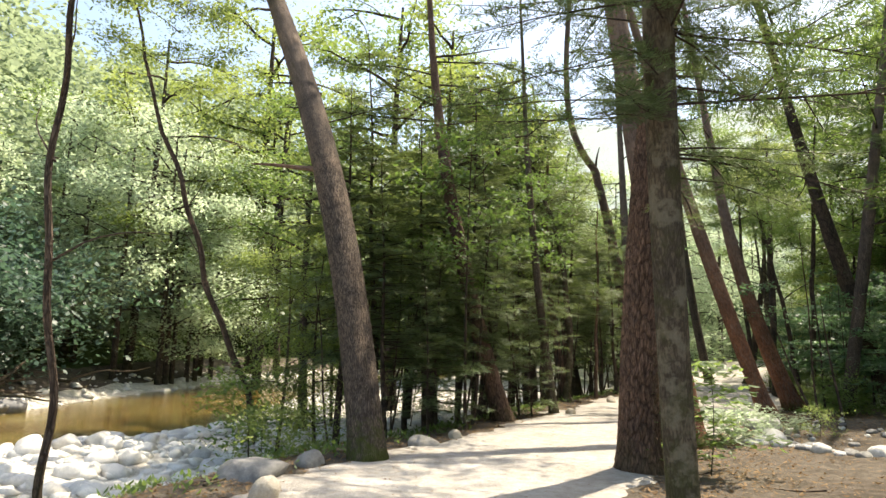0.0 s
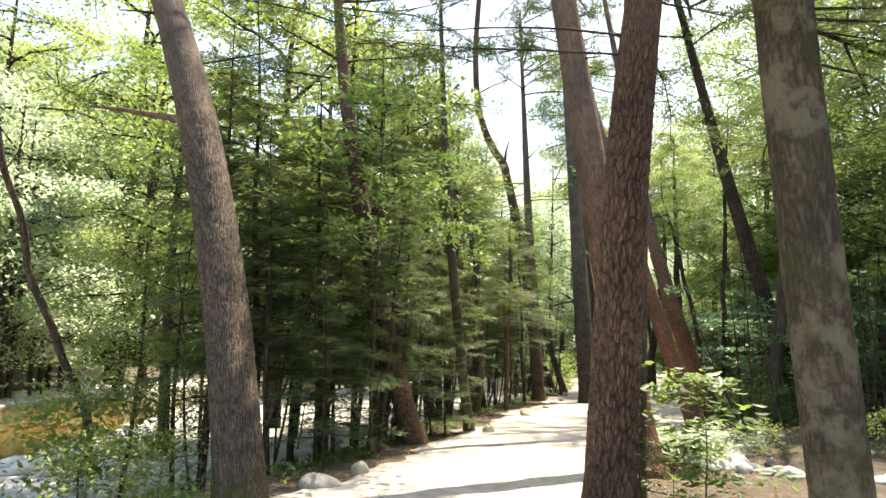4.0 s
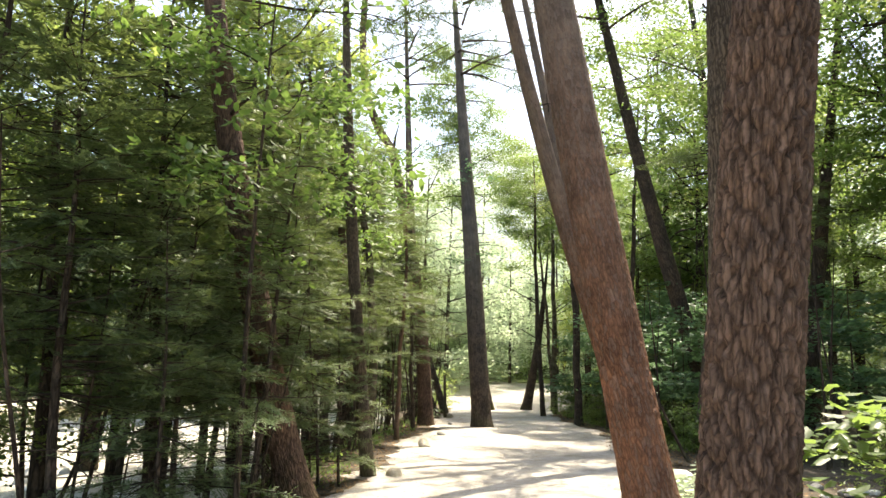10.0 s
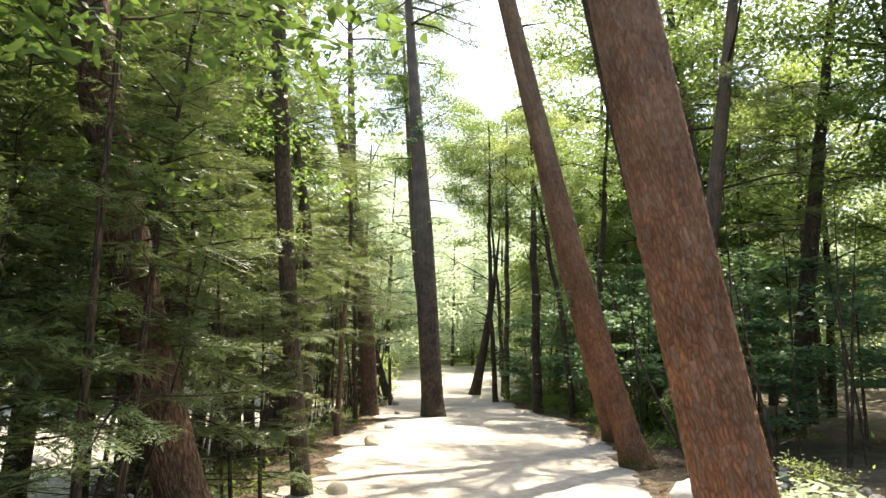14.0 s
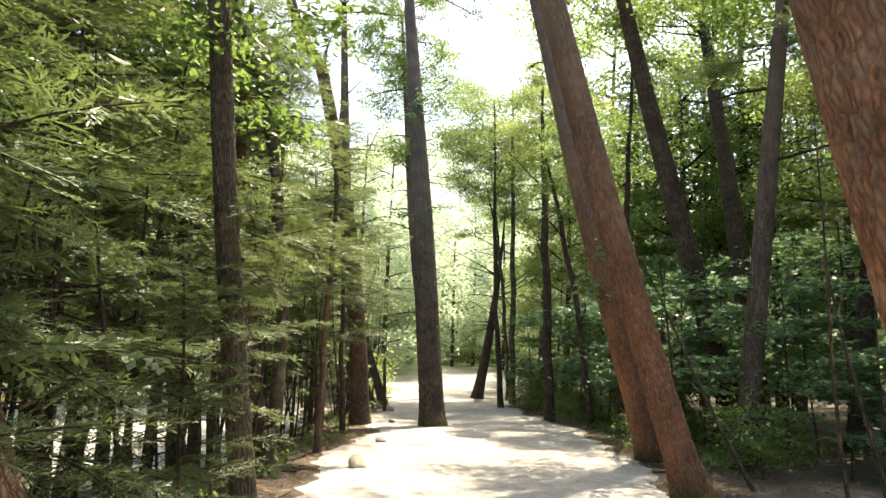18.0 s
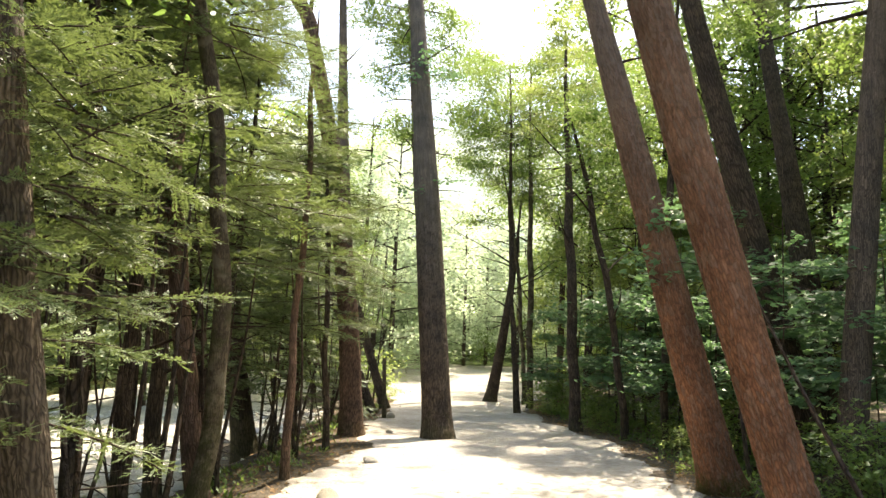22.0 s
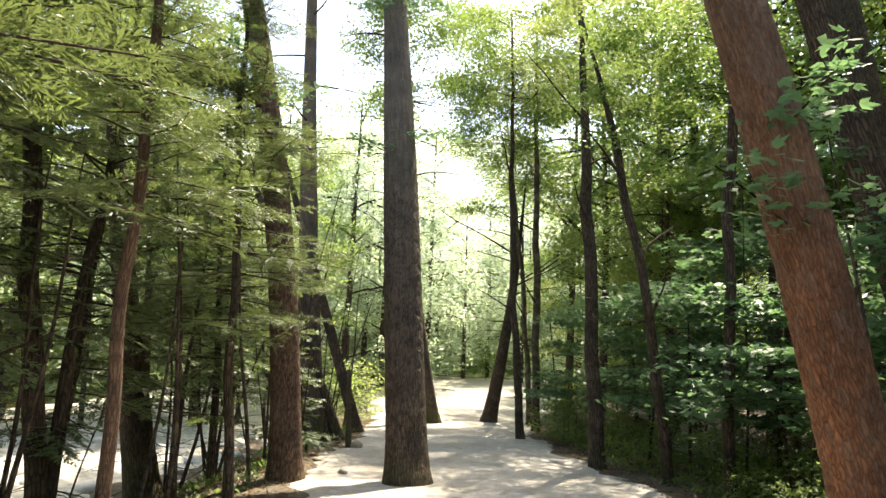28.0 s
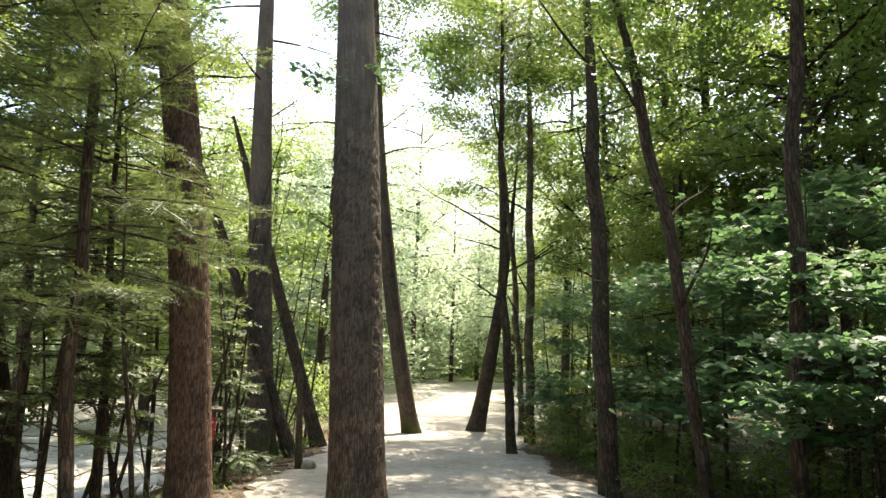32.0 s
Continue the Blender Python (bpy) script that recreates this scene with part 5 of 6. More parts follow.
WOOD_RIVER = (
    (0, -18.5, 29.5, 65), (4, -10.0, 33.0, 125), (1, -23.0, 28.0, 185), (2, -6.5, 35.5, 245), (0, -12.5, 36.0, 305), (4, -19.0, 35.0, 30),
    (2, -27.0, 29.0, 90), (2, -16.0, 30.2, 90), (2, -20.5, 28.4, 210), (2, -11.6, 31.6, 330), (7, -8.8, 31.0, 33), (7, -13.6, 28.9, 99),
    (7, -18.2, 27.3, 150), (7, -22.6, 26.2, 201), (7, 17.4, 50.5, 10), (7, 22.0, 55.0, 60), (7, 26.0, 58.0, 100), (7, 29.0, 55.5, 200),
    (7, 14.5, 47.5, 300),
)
WOOD_LEAFY = (
    (9, 22.0, 39.2, 20), (5, 20.4, 36.2, 310), (5, 22.6, 41.2, 75), (4, 20.6, 27.6, 205), (4, 23.0, 30.6, 95), (8, 24.6, 45.0, 140), (9, 18.6, 30.6, 200), (7, -7.2, 33.8, 75), (7, -11.6, 30.4, 160),
    (9, -2.7, 17.6, 310), (9, 7.0, 43.5, 20), (8, 9.4, 39.4, 100), (9, 4.0, 41.0, 180), (9, 0.5, 40.6, 250), (7, -16.2, 28.4, 20), (7, -20.2, 27.0, 240), (4, -1.6, 22.4, 75),
)
for i, (k, x, y, turn) in enumerate(WOOD_SHADY + WOOD_MIDDLE + WOOD_TALL + WOOD_BANK + WOOD_RIVER + WOOD_LEAFY):
    # Far trees get the leaves with haze painted into their colour.
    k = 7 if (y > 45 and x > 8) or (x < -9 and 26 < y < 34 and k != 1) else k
    wet = float(offset(RIVER, np.array([x]), np.array([y]))[0])
    x = x - (3.9 - wet) if abs(wet) < 3.4 else x
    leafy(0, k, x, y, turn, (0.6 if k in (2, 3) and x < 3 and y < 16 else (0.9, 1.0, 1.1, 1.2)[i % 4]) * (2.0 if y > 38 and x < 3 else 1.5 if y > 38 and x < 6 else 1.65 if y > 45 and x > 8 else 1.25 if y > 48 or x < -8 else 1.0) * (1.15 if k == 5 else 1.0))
for k, x, y, turn, sc in ((0, 12.7, 21.7, 0, 0.9), (0, 12.6, 20.4, 90, 1.0), (0, 12.0, 18.6, 270, 1.0), (1, 15.0, 19.4, 45, 1.1), (0, 13.9, 25.4, 135, 1.0),
                          (0, 11.2, 17.0, 225, 0.6), (0, 13.2, 16.6, 315, 1.1), (1, 15.5, 22.0, 20, 1.0), (0, 12.4, 12.6, 110, 0.9), (1, 15.0, 27.0, 200, 0.9), (0, 12.9, 22.6, 60, 0.9),
                          (0, 14.6, 24.2, 170, 1.2), (0, 15.0, 29.6, 120, 1.0), (1, 16.4, 25.2, 210, 1.2)):
    leafy(1, k, x, y, turn, sc)
SHRUBS_PATH = (
    (2, 3.3, 8.72, 0, 0.95), (2, 2.98, 8.62, 70, 0.5), (3, 4.75, 11.75, 120, 0.75), (3, 5.2, 12.2, 20, 0.7), (3, 5.9, 12.3, 220, 0.6), (1, 8.9, 12.9, 240, 0.8),
    (1, -2.5, 10.0, 300, 0.9), (1, -2.0, 10.8, 30, 0.8), (0, -3.3, 12.4, 90, 1.3), (0, 14.4, 29.4, 270, 0.9), (0, 9.9, 17.4, 15, 0.9), (3, 18.0, 49.5, 10, 1.9),
)
SHRUBS_CLEARING = (
    (3, 20.5, 53.5, 40, 2.2), (3, 24.0, 57.5, 70, 2.0), (0, 27.5, 57.5, 100, 2.2), (3, 30.0, 54.5, 130, 2.0), (0, 12.0, 43.5, 160, 1.9), (1, 12.6, 40.0, 190, 1.8),
    (0, 26.5, 44.5, 220, 1.8), (1, 22.8, 40.6, 250, 1.6), (0, 17.8, 35.2, 280, 1.2), (1, 11.2, 36.0, 310, 1.3), (0, 10.2, 34.2, 340, 1.2), (1, 7.2, 13.4, 75, 0.6),
)
SHRUBS_WOOD = (
    (0, 10.3, 17.9, 30, 0.6), (2, 11.0, 18.9, 80, 0.6), (1, 10.6, 20.6, 140, 0.7), (0, 11.4, 20.8, 200, 0.75), (2, 12.4, 21.6, 250, 0.7), (1, 11.7, 22.1, 300, 0.6), (0, 12.6, 23.2, 20, 0.8),
    (2, 13.0, 24.9, 70, 0.65), (0, 13.2, 26.2, 130, 0.7), (1, 12.8, 25.6, 190, 0.55), (0, 14.0, 27.8, 240, 0.8), (2, 13.9, 29.2, 290, 0.6), (1, 14.6, 30.9, 10, 0.8), (0, 15.8, 31.6, 60, 0.9),
    (2, 13.6, 22.4, 110, 0.8), (0, 14.2, 23.6, 160, 0.9), (3, 12.9, 20.3, 210, 0.6), (3, 14.8, 26.0, 40, 0.7),
)
for k, x, y, turn, sc in SHRUBS_PATH + SHRUBS_CLEARING + SHRUBS_WOOD:
    leafy(2, k, x, y, turn, sc)


# thin stems under the firs
def sapling(i, x, y, g):
    h = g.uniform(2.2, 4.8)
    lean = g.normal(0, 0.12, 2)
    zs = np.linspace(-0.25, h, 9)
    p = np.stack([lean[0] * zs + 0.03 * np.sin(zs * 2 + i), lean[1] * zs + 0.03 * np.cos(zs * 1.6 + i), zs], 1)
    w = tube(p, np.linspace(g.uniform(0.014, 0.04), 0.006, 9), 6, i, 0.04)
    t = thing("sapling", (x, y, float(land(x, y))), "thin bare dark sapling stem under the firs", "sapling", "sapling stems")
    part("stem", mesh_np("stem", w[0], w[1], BARK_DARK, True, w[2]), t)
    for k in range(4):
        j = g.integers(2, 7)
        az = g.uniform(0, 6.283)
        b, r = limb(p[j], (math.cos(az), math.sin(az), g.uniform(-0.1, 0.5)), g.uniform(0.3, 0.9), 0.007, g, 0.2, 5, 0.12)
        w = tube(b, r, 4)
        part("twig", mesh_np("twig", w[0], w[1], TWIG, True, w[2]), t)


g = np.random.default_rng(21)
for i in range(75):
    y = g.uniform(11.5, 34)
    x = float(np.interp(y, PATH_LEFT[:, 1], PATH_LEFT[:, 0])) - 0.5 - abs(g.normal(0, 1.5))
    sapling(i, x, y, g)
for i in range(30):
    y = g.uniform(12, 34)
    x = float(np.interp(y, PATH_RIGHT[:, 1], PATH_RIGHT[:, 0])) + 0.8 + abs(g.normal(0, 3.0))
    sapling(100 + i, x, y, g)


# ---- far woods ----
def far_woods():
    g = np.random.default_rng(7)
    cents, size = [], []
    n = 0
    while n < 1050:
        a, far = g.uniform(-70, 60) if n % 7 else g.uniform(55, 150), 26 + 84 * g.uniform(0, 1) ** 1.3
        x, y = 5 + far * math.sin(radians(a)), 14 + far * math.cos(radians(a))
        river, left, right = (float(offset(ln, np.array([x]), np.array([y]))[0]) for ln in (RIVER, PATH_LEFT, PATH_RIGHT))
        if not (river > 9 or right < -13 or (far > 42 and y > 30 and (y > 64 or left > 3 or right < -4))):
            continue
        n += 1
        z = float(land(x, y))
        h, w = g.uniform(8, 15), g.uniform(2.2, 3.6)
        for _ in range(20):
            d = unit(g.normal(0, 1, 3))
            r = g.uniform(0.45, 1.0)
            cents.append((x + d[0] * w * r, y + d[1] * w * r, z + h * 0.52 + d[2] * h * 0.48 * r))
            size.append(0.25 + 0.0065 * far)
    c, s = np.repeat(np.array(cents), 13, 0), np.repeat(np.array(size), 13)
    m = len(c)
    base = c + g.normal(0, 0.75, (m, 3)) * (1, 1, 0.6)
    az = g.uniform(0, 6.283, m)
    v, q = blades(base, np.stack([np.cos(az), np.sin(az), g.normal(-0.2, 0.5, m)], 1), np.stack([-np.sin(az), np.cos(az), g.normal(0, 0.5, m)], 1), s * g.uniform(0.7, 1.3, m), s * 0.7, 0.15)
    tagged(new("far_woods", mesh_np("far_woods", v, q, FAR_LEAF_HAZED)), "green woods on the hillsides beyond the river, haze painted into their leaves", "woods", kind="stuff")


far_woods()


# ---- stones ----
def stone_mesh(seed, flat=0.6, mat=None, rows=12, segs=18):
    """A worn boulder: a lumpy ball with flattened sides."""
    g = np.random.default_rng(seed)
    th, ph = np.meshgrid(np.linspace(0.02, np.pi - 0.02, rows), np.linspace(0, 2 * np.pi, segs, endpoint=False), indexing="ij")
    d = np.stack([np.sin(th) * np.cos(ph), np.sin(th) * np.sin(ph), np.cos(th)], -1)
    r = np.ones(th.shape)
    for _ in range(9):
        nrm, cut = unit(g.normal(0, 1, 3)), g.uniform(0.55, 0.92)
        k = d @ nrm
        r = np.minimum(r, np.where(k > 0.05, cut / np.maximum(k, 0.05), 9))
    r = r * (1 + 0.03 * np.sin(7 * d[..., 0] + seed) * np.sin(6 * d[..., 1]) + 0.018 * np.sin(15 * d[..., 2] + seed) * np.sin(13 * d[..., 0] + 2))
    v = (d * r[..., None] * np.array([1, g.uniform(0.7, 1.0), flat])).reshape(-1, 3)
    i, j = np.meshgrid(np.arange(rows - 1), np.arange(segs), indexing="ij")
    j2 = (j + 1) % segs
    q = np.stack([i * segs + j, (i + 1) * segs + j, (i + 1) * segs + j2, i * segs + j2], -1).reshape(-1, 4)
    return mesh_np("stone", v, q, mat or STONE, True)


PALE = [stone_mesh(100 + i, 0.45 + 0.06 * i) for i in range(6)]
GREY = [stone_mesh(110 + i, 0.45 + 0.08 * i, STONE_GREY) for i in range(4)]
TAN = [stone_mesh(124 + i, (1.15, 0.85, 1.0)[i], STONE_TAN) for i in range(3)]


def stone(meshes, i, x, y, size, turn, label, group, tilt=0.0, sink=0.3):
    ob = new("stone", meshes[i % len(meshes)])
    ob.matrix_basis = Matrix.Translation((x, y, float(land(x, y)) + size * (0.5 - sink))) @ pose(0, 0, 0, tilt, 0, turn) @ Matrix.Scale(size, 4)
    return tagged(ob, label, "stone", group)


# marker stones along the left edge of the path
for i, (x, y, s) in enumerate(((-1.6, 6.6, 0.17), (0.24, 11.35, 0.13), (2.95, 16.0, 0.15), (4.8, 19.85, 0.15), (6.2, 22.55, 0.13), (7.93, 26.2, 0.11), (9.13, 29.2, 0.12))):
    stone(GREY if i in (4, 5) else TAN, i, x, y, s, i * 50, "small dark grey stone at the path edge" if i in (4, 5) else "small upright tan stone marking the path edge", "marker stones", (8, -14, 20)[i % 3], 0.15)
# slabs at the bank
stone(GREY, 0, -2.0, 7.75, 0.42, 30, "flat grey boulder half sunk in the bank", "boulders at the bank", 0, 0.42)
stone(GREY, 1, -1.6, 8.7, 0.3, 80, "rounded grey boulder half sunk in the bank", "boulders at the bank", 0, 0.4)
stone(GREY, 2, -0.25, 10.4, 0.26, 20, "rounded grey boulder beside a pine", "boulders at the bank", 0, 0.42)
g = np.random.default_rng(5)
# heap of stones on the forest side
for i in range(62):
    f = g.uniform(0, 1)
    x, y = 5.2 + 2.6 * f + g.normal(0, 0.3), 11.8 - 2.2 * f + g.normal(0, 0.3)
    stone(PALE if i % 3 else GREY, i, x, y, g.uniform(0.06, 0.2), g.uniform(0, 360), "pale angular stone in a low heap", "heaped stones", g.uniform(-20, 20))
stone(PALE, 1, 6.5, 14.3, 0.42, 15, "large pale flat boulder at the path edge", "heaped stones", 8, 0.3)
for i in range(22):
    stone(GREY if i % 2 else PALE, i, 7.4 + g.normal(0, 0.8), 13.2 + g.normal(0, 0.7), g.uniform(0.05, 0.13), g.uniform(0, 360), "small stone scattered on the forest floor", "heaped stones", g.uniform(-20, 20))
stone(PALE, 2, 5.5, 11.8, 0.28, 75, "pale boulder by a leaning pine", "heaped stones", 0, 0.2)
stone(PALE, 3, 5.2, 12.3, 0.2, 115, "pale boulder by a leaning pine", "heaped stones", 0, 0.2)
# little cairns of stacked stones
for k, (x, y, s, n) in enumerate(((6.6, 13.1, 0.085, 4), (7.5, 14.1, 0.11, 3), (8.3, 14.6, 0.10, 4), (6.45, 12.3, 0.09, 3))):
    z = float(land(x, y))
    t = thing("cairn", (x, y, z), "little cairn of stacked river stones on the forest floor", "cairn", "cairns")
    h = 0.0
    for i in range(n):
        w = s * (1 - 0.17 * i)
        part("stone", (GREY if (i + k) % 2 else PALE)[i % 4], t, at=Matrix.Translation((0.012 * (i % 2), 0.01 * ((i + k) % 3 - 1), h + w * 0.42)) @ pose(0, 0, 0, 0, 0, 77 * i + 30 * k) @ Matrix.Scale(w, 4))
        h += w * 0.85
# boulders of the river bed
k = 0
while k < 135:
    x, y = (g.uniform(-16, 8), g.uniform(5, 34)) if k % 2 else (g.uniform(-10, -2), g.uniform(5, 18))
    left, river = float(offset(PATH_LEFT, np.array([x]), np.array([y]))[0]), float(offset(RIVER, np.array([x]), np.array([y]))[0])
    if left < 2.4 or river > 5.5 or (abs(river) < 2.6 and g.random() < 0.85):
        continue
    k += 1
    stone(PALE, k, x, y, float(np.clip(g.lognormal(-1.75, 0.5), 0.08, 0.6)), g.uniform(0, 360), "pale river boulder worn smooth and bleached by the sun", "river boulders", g.uniform(-15, 15))


# driftwood and bushes on the far bank
bank = smooth_line(along(RIVER[1:7], 60), 4)
bank_n = unit(np.gradient(bank, axis=0))
bank_n = np.stack([-bank_n[:, 1], bank_n[:, 0]], 1)
for k in range(34):
    i = 14 + k % 26
    x, y = bank[i] + bank_n[i] * g.uniform(3.9, 6.0)
    p, r = limb((0, 0, 0.1 + 0.15 * (k % 3)), (math.cos(k * 1.9), math.sin(k * 1.9), g.uniform(-0.05, 0.25)), g.uniform(1.2, 3.4), g.uniform(0.03, 0.08), g, 0.1, 7, 0.14)
    w = tube(p, r, 6, k, 0.05)
    t = new("driftwood", mesh_np("driftwood", w[0], w[1], BARK_FLAKY if k % 2 else BARK_DARK, True, w[2]))
    t.matrix_basis = Matrix.Translation((x, y, float(land(x, y))))
    tagged(t, "bleached grey driftwood branch on the far bank" if k % 2 else "dark root tangled in the driftwood on the far bank", "driftwood", "driftwood")
for k in range(30):
    x, y = bank[8 + k] + bank_n[8 + k] * g.uniform(6.0, 9.0)
    leafy(2, 4, float(x), float(y), k * 67, (2.6, 3.8, 3.2)[k % 3])
for k in range(24):
    x, y = bank[10 + k % 30] + bank_n[10 + k % 30] * g.uniform(3.0, 4.6)
    stone(GREY if k % 3 else PALE, k, float(x), float(y), g.uniform(0.15, 0.5), g.uniform(0, 360), "grey stone at the foot of the far bank", "far bank stones", g.uniform(-15, 15))


def cobbles():
    g = np.random.default_rng(6)
    vs, qs, n = [], [], 0
    protos = []
    for i in range(5):
        me = stone_mesh(140 + i, 0.55, STONE, 5, 6)
        co = np.empty(len(me.vertices) * 3, np.float32)
        me.vertices.foreach_get("co", co)
        fl = np.empty(len(me.loops), np.int32)
        me.loops.foreach_get("vertex_index", fl)
        protos.append((co.reshape(-1, 3), fl.reshape(-1, 4)))
        bpy.data.meshes.remove(me)
    X, Y = np.concatenate([g.uniform(-20, 12, 3800), g.uniform(-10, -1.5, 2400)]), np.concatenate([g.uniform(2, 40, 3800), g.uniform(4, 17, 2400)])
    left, river = offset(PATH_LEFT, X, Y), offset(RIVER, X, Y)
    ok = (left > 2.2) & (river < 5.5) & ((np.abs(river) > 2.7) | (g.random(6200) < 0.1))
    X, Y = X[ok], Y[ok]
    Z = land(X, Y)
    for x, y, z in zip(X, Y, Z):
        co, fl = protos[g.integers(5)]
        s, a = float(np.clip(g.lognormal(-2.15, 0.5), 0.04, 0.32)), g.uniform(0, 6.283)
        R = np.array([[math.cos(a), -math.sin(a), 0], [math.sin(a), math.cos(a), 0], [0, 0, 1]])
        vs.append(co @ R.T * s + (x, y, z + s * 0.2))
        qs.append(fl + n)
        n += len(co)
    tagged(new("cobbles", mesh_np("cobbles", np.concatenate(vs), np.concatenate(qs), STONE, True)), "bleached cobbles covering the river bed", "cobbles", kind="stuff")


cobbles()


# ---- small things ----
def box_part(name, size, at, mat, parent, label="", edge=0.008, turn=(0, 0, 0)):
    bm = bmesh.new()
    bmesh.ops.create_cube(bm, size=1.0)
    bmesh.ops.scale(bm, vec=size, verts=bm.verts)
    bmesh.ops.bevel(bm, geom=bm.edges[:], offset=min(edge, min(size) * 0.3), segments=2, affect="EDGES")
    me = bpy.data.meshes.new(name)
    bm.to_mesh(me)
    bm.free()
    me.materials.append(mat)
    return part(name, me, parent, label, pose(*at, *turn))


def notice_post(x, y, turn):
    t = thing("notice_post", Matrix.Translation((x, y, float(land(x, y)))) @ pose(0, 0, 0, 0, 0, turn), "short dark wooden post with a red notice under a small cap", "sign")
    box_part("post", (0.16, 0.10, 1.25), (0, 0, 0.4), SIGN_WOOD, t)
    box_part("cap", (0.28, 0.22, 0.035), (0, 0, 1.045), SIGN_WOOD, t, "dark board cap", 0.008, (6, 0, 0))
    panel = box_part("panel", (0.145, 0.012, 0.26), (0, -0.057, 0.82), SIGN_RED, t, "red notice panel", 0.003)
    for i, (w, z) in enumerate(((0.10, 0.075), (0.07, 0.03))):
        box_part("bar", (w, 0.006, 0.016), (0, -0.009, z), SIGN_WHITE, panel, "", 0.001)
    strip = box_part("strip", (0.10, 0.010, 0.38), (0, -0.055, 0.46), SIGN_WHITE, t, "white strip with worn lettering", 0.003)
    for i in range(6):
        box_part("bar", (0.05, 0.006, 0.03), (0.006 * (i % 2), -0.008, 0.15 - 0.058 * i), SIGN_WOOD, strip, "", 0.001)


notice_post(7.28, 27.0, -8)

# leaning stems and a pale stump on the bank beyond the tall pine
for lb, b, a, r, h, m in (("dark stem leaning over the river bank", (9.3, 31.0), ax(-0.36, 0.0, 0.17, 0.004), 0.12, 6, BARK_DARK), ("dark stem leaning over the river bank", (10.2, 32.4), ax(-0.30, 0.0, 0.14, 0.002), 0.14, 7, BARK_DARK),
                          ("pale barkless broken stem on the bank", (9.0, 29.3), ax(-0.05, 0, 0.0, 0), 0.055, 1.5, BARK_FLAKY)):
    big_tree("leaning_stem", lb, "tree", b, a, r, -0.006, h, m, 5.0, 16, 30, 0, None, 9, 77, group="stems on the bank")

# fallen sticks
g = np.random.default_rng(9)
for i in range(70):
    if i == 0:
        x, y, az, ln, r = 8.7, 18.3, -0.5, 0.9, 0.025
    else:
        y = g.uniform(2, 33)
        side = i % 2
        line = PATH_LEFT if side else PATH_RIGHT
        x = float(np.interp(y, line[:, 1], line[:, 0])) + (-1 if side else 1) * abs(g.normal(0.3, 0.9))
        az, ln, r = g.uniform(0, 6.283), g.uniform(0.25, 0.9), g.uniform(0.006, 0.016)
    p, rr = limb((0, 0, 0), (math.cos(az), math.sin(az), 0.0), ln, r, g, 0.0, 6, 0.12)
    p[:, 2] = land(x + p[:, 0], y + p[:, 1]) - float(land(x, y)) + r * 0.8 + (0.03 if i == 0 else 0.0)
    w = tube(p, rr, 5, i, 0.1)
    ob = new("stick", mesh_np("stick", w[0], w[1], TWIG if i % 3 else BARK_FLAKY, True, w[2]))
    ob.matrix_basis = Matrix.Translation((x, y, float(land(x, y))))
    tagged(ob, "dry brown stick lying among needle litter", "stick", "fallen sticks")


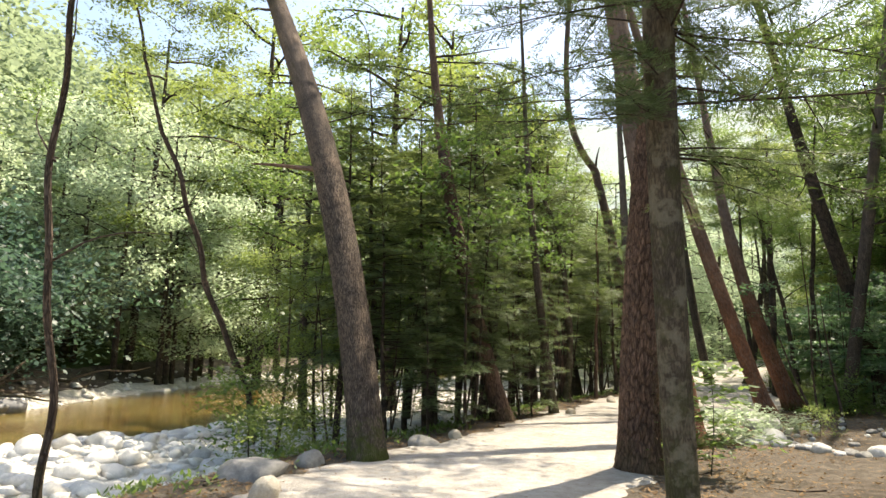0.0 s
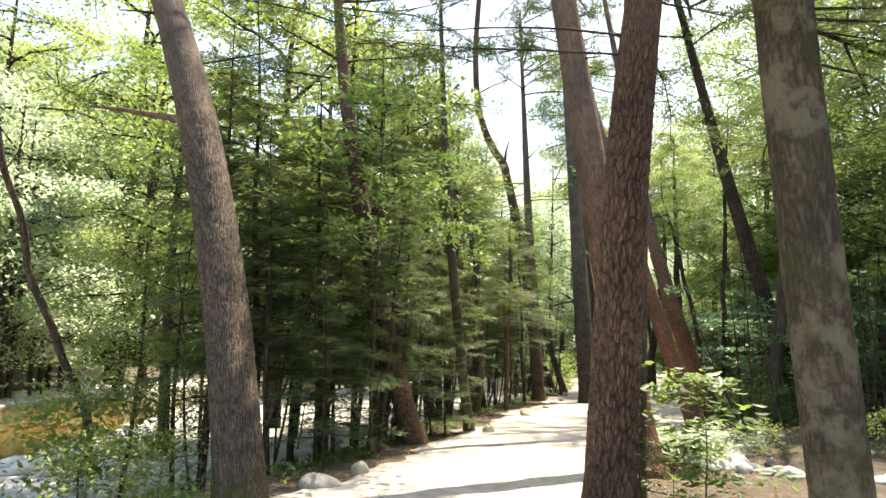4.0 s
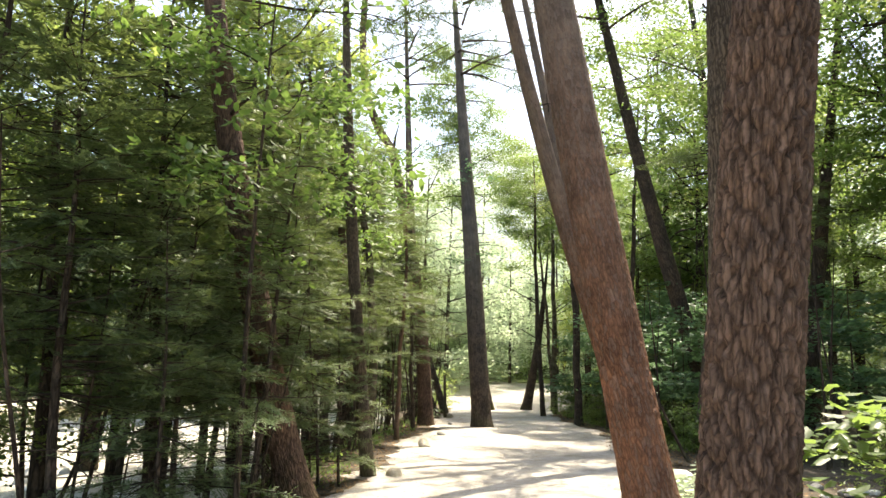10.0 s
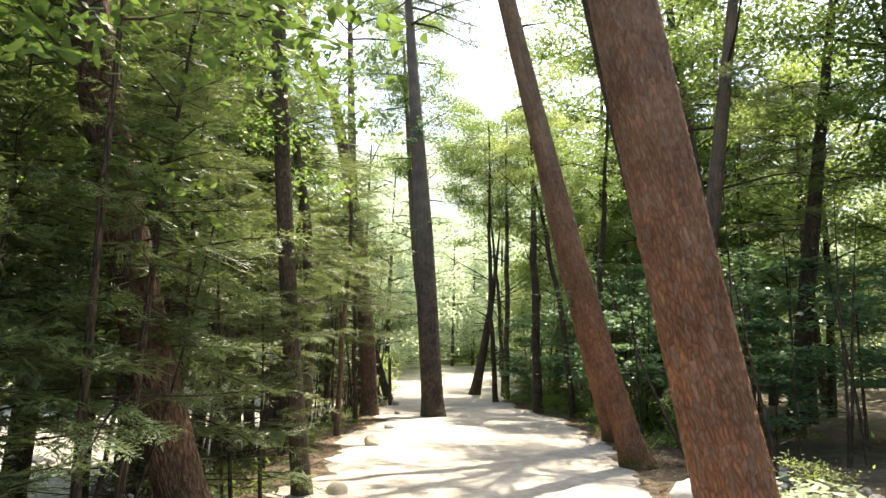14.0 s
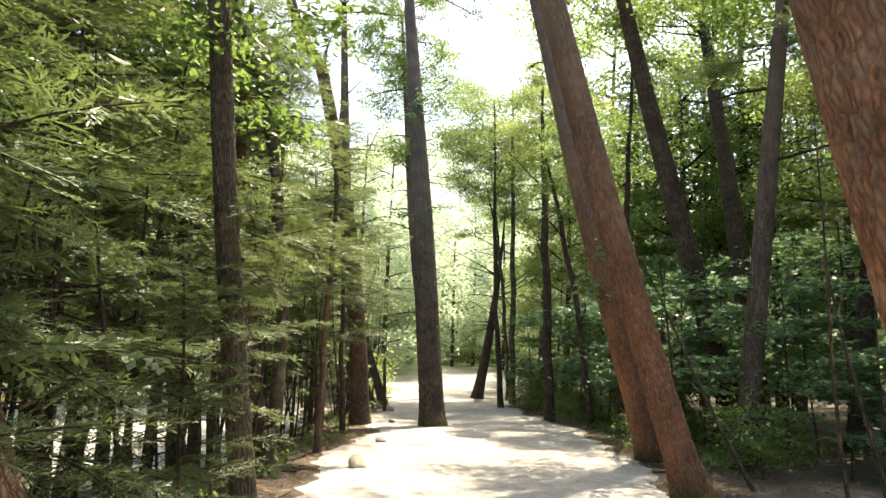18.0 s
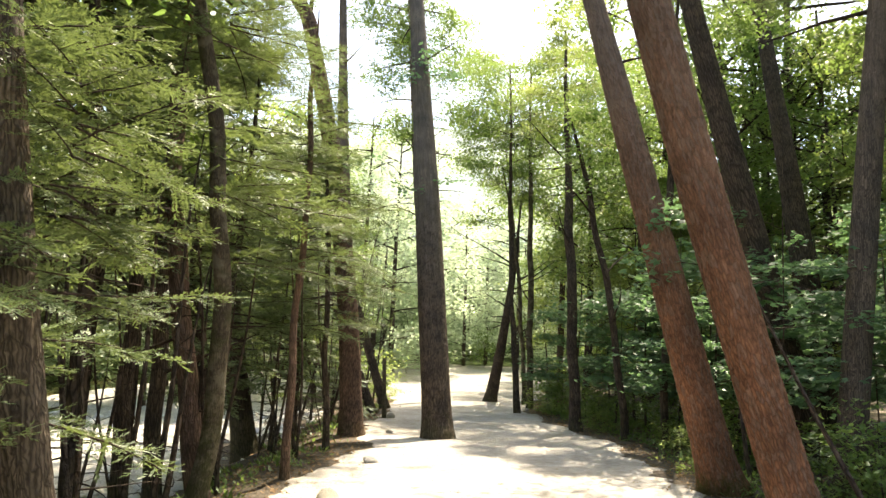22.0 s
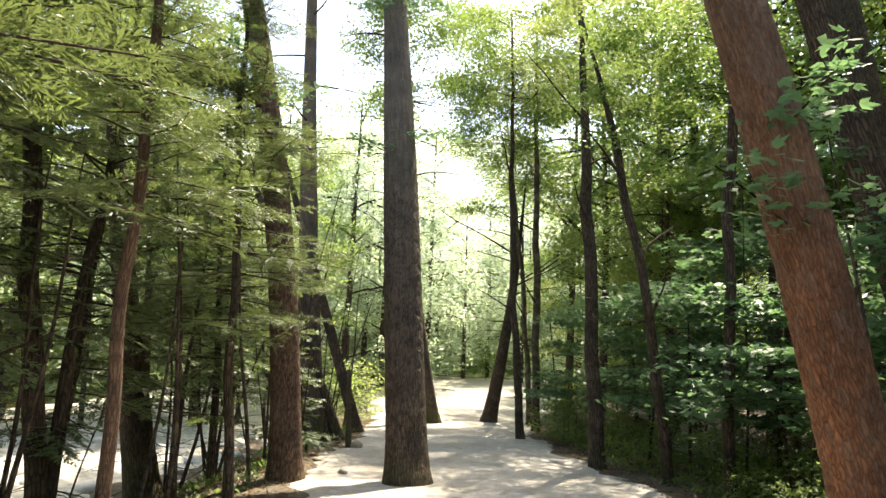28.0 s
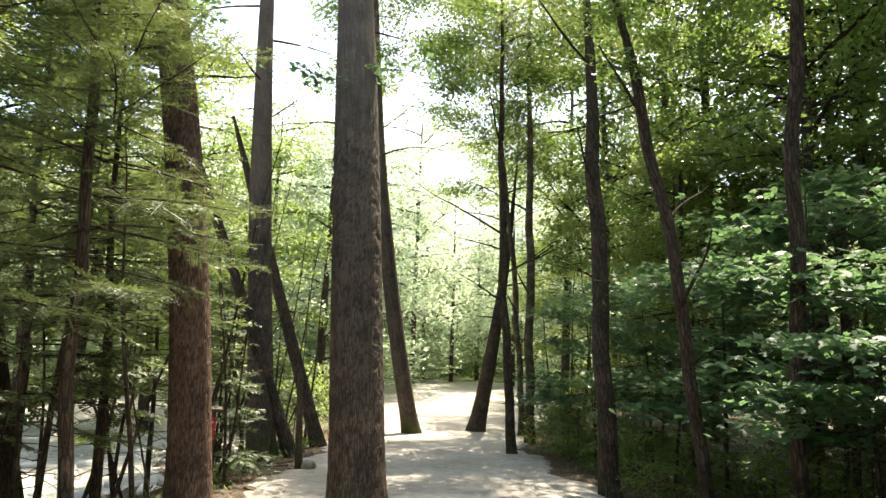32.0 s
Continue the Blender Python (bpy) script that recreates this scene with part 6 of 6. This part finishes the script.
def litter():
    """Dry leaves and needles on the forest floor, thin on the path."""
    g = np.random.default_rng(10)
    n = 44000
    Y = g.uniform(1.5, 36, n)
    side = g.random(n) < 0.45
    edge = np.where(side, np.interp(Y, PATH_LEFT[:, 1], PATH_LEFT[:, 0]), np.interp(Y, PATH_RIGHT[:, 1], PATH_RIGHT[:, 0]))
    X = edge + np.where(side, -1, 1) * (np.abs(g.normal(0, 1.6, n)) - np.where(g.random(n) < 0.15, 0.45, 0.1))
    Z = land(X, Y) + 0.012
    az = g.uniform(0, 6.283, n)
    ln = g.uniform(0.02, 0.085, n)
    v, q = blades(np.stack([X, Y, Z], 1), np.stack([np.cos(az), np.sin(az), g.normal(0.1, 0.25, n)], 1), np.stack([-np.sin(az), np.cos(az), g.normal(0, 0.3, n)], 1), ln, ln * np.where(g.random(n) < 0.5, 0.5, 0.12), 0.2)
    tagged(new("leaf_litter", mesh_np("leaf_litter", v, q, DRY_LEAF)), "dry brown leaves and needles strewn beside the path", "leaf litter", kind="stuff")
    m = 2600
    Y = g.uniform(2.5, 34, m)
    f = g.uniform(0.02, 0.98, m)
    X = np.interp(Y, PATH_LEFT[:, 1], PATH_LEFT[:, 0]) * (1 - f) + np.interp(Y, PATH_RIGHT[:, 1], PATH_RIGHT[:, 0]) * f
    az, ln = g.uniform(0, 6.283, m), g.uniform(0.012, 0.05, m)
    v, q = blades(np.stack([X, Y, land(X, Y) + 0.036], 1), np.stack([np.cos(az), np.sin(az), g.normal(0, 0.12, m)], 1), np.stack([-np.sin(az), np.cos(az), g.normal(0, 0.15, m)], 1), ln, ln * g.uniform(0.2, 0.6, m), 0.15)
    tagged(new("leaf_crumbs", mesh_np("leaf_crumbs", v, q, DRY_LEAF)), "dry leaf crumbs scattered on the sandy path", "leaf crumbs", kind="stuff")


litter()


def tufts():
    """Low green plants and grass on the forest floor."""
    g = np.random.default_rng(12)
    cx, cy = [], []
    while len(cx) < 1000:
        y = g.uniform(6.5, 34)
        if g.random() < 0.75:
            y = g.uniform(18, 34)
            x = float(np.interp(y, PATH_RIGHT[:, 1], PATH_RIGHT[:, 0])) + 0.5 + abs(g.normal(0, 2.6))
        else:
            x = float(np.interp(y, PATH_LEFT[:, 1], PATH_LEFT[:, 0])) - 0.4 - abs(g.normal(0, 1.0))
        cx.append(x), cy.append(y)
    n = 16
    X, Y = np.repeat(cx, n), np.repeat(cy, n)
    X, Y = X + g.normal(0, 0.10, len(X)), Y + g.normal(0, 0.10, len(X))
    az = g.uniform(0, 6.283, len(X))
    ln = g.uniform(0.04, 0.13, len(X))
    v, q = blades(np.stack([X, Y, land(X, Y) + g.uniform(0, 0.1, len(X))], 1), np.stack([np.cos(az), np.sin(az), g.uniform(0.1, 1.4, len(X))], 1), np.stack([-np.sin(az), np.cos(az), np.zeros(len(X))], 1), ln, ln * 0.42, 0.15)
    tagged(new("low_plants", mesh_np("low_plants", v, q, LEAF)), "low green seedlings and grass on the forest floor", "undergrowth", kind="stuff")


tufts()
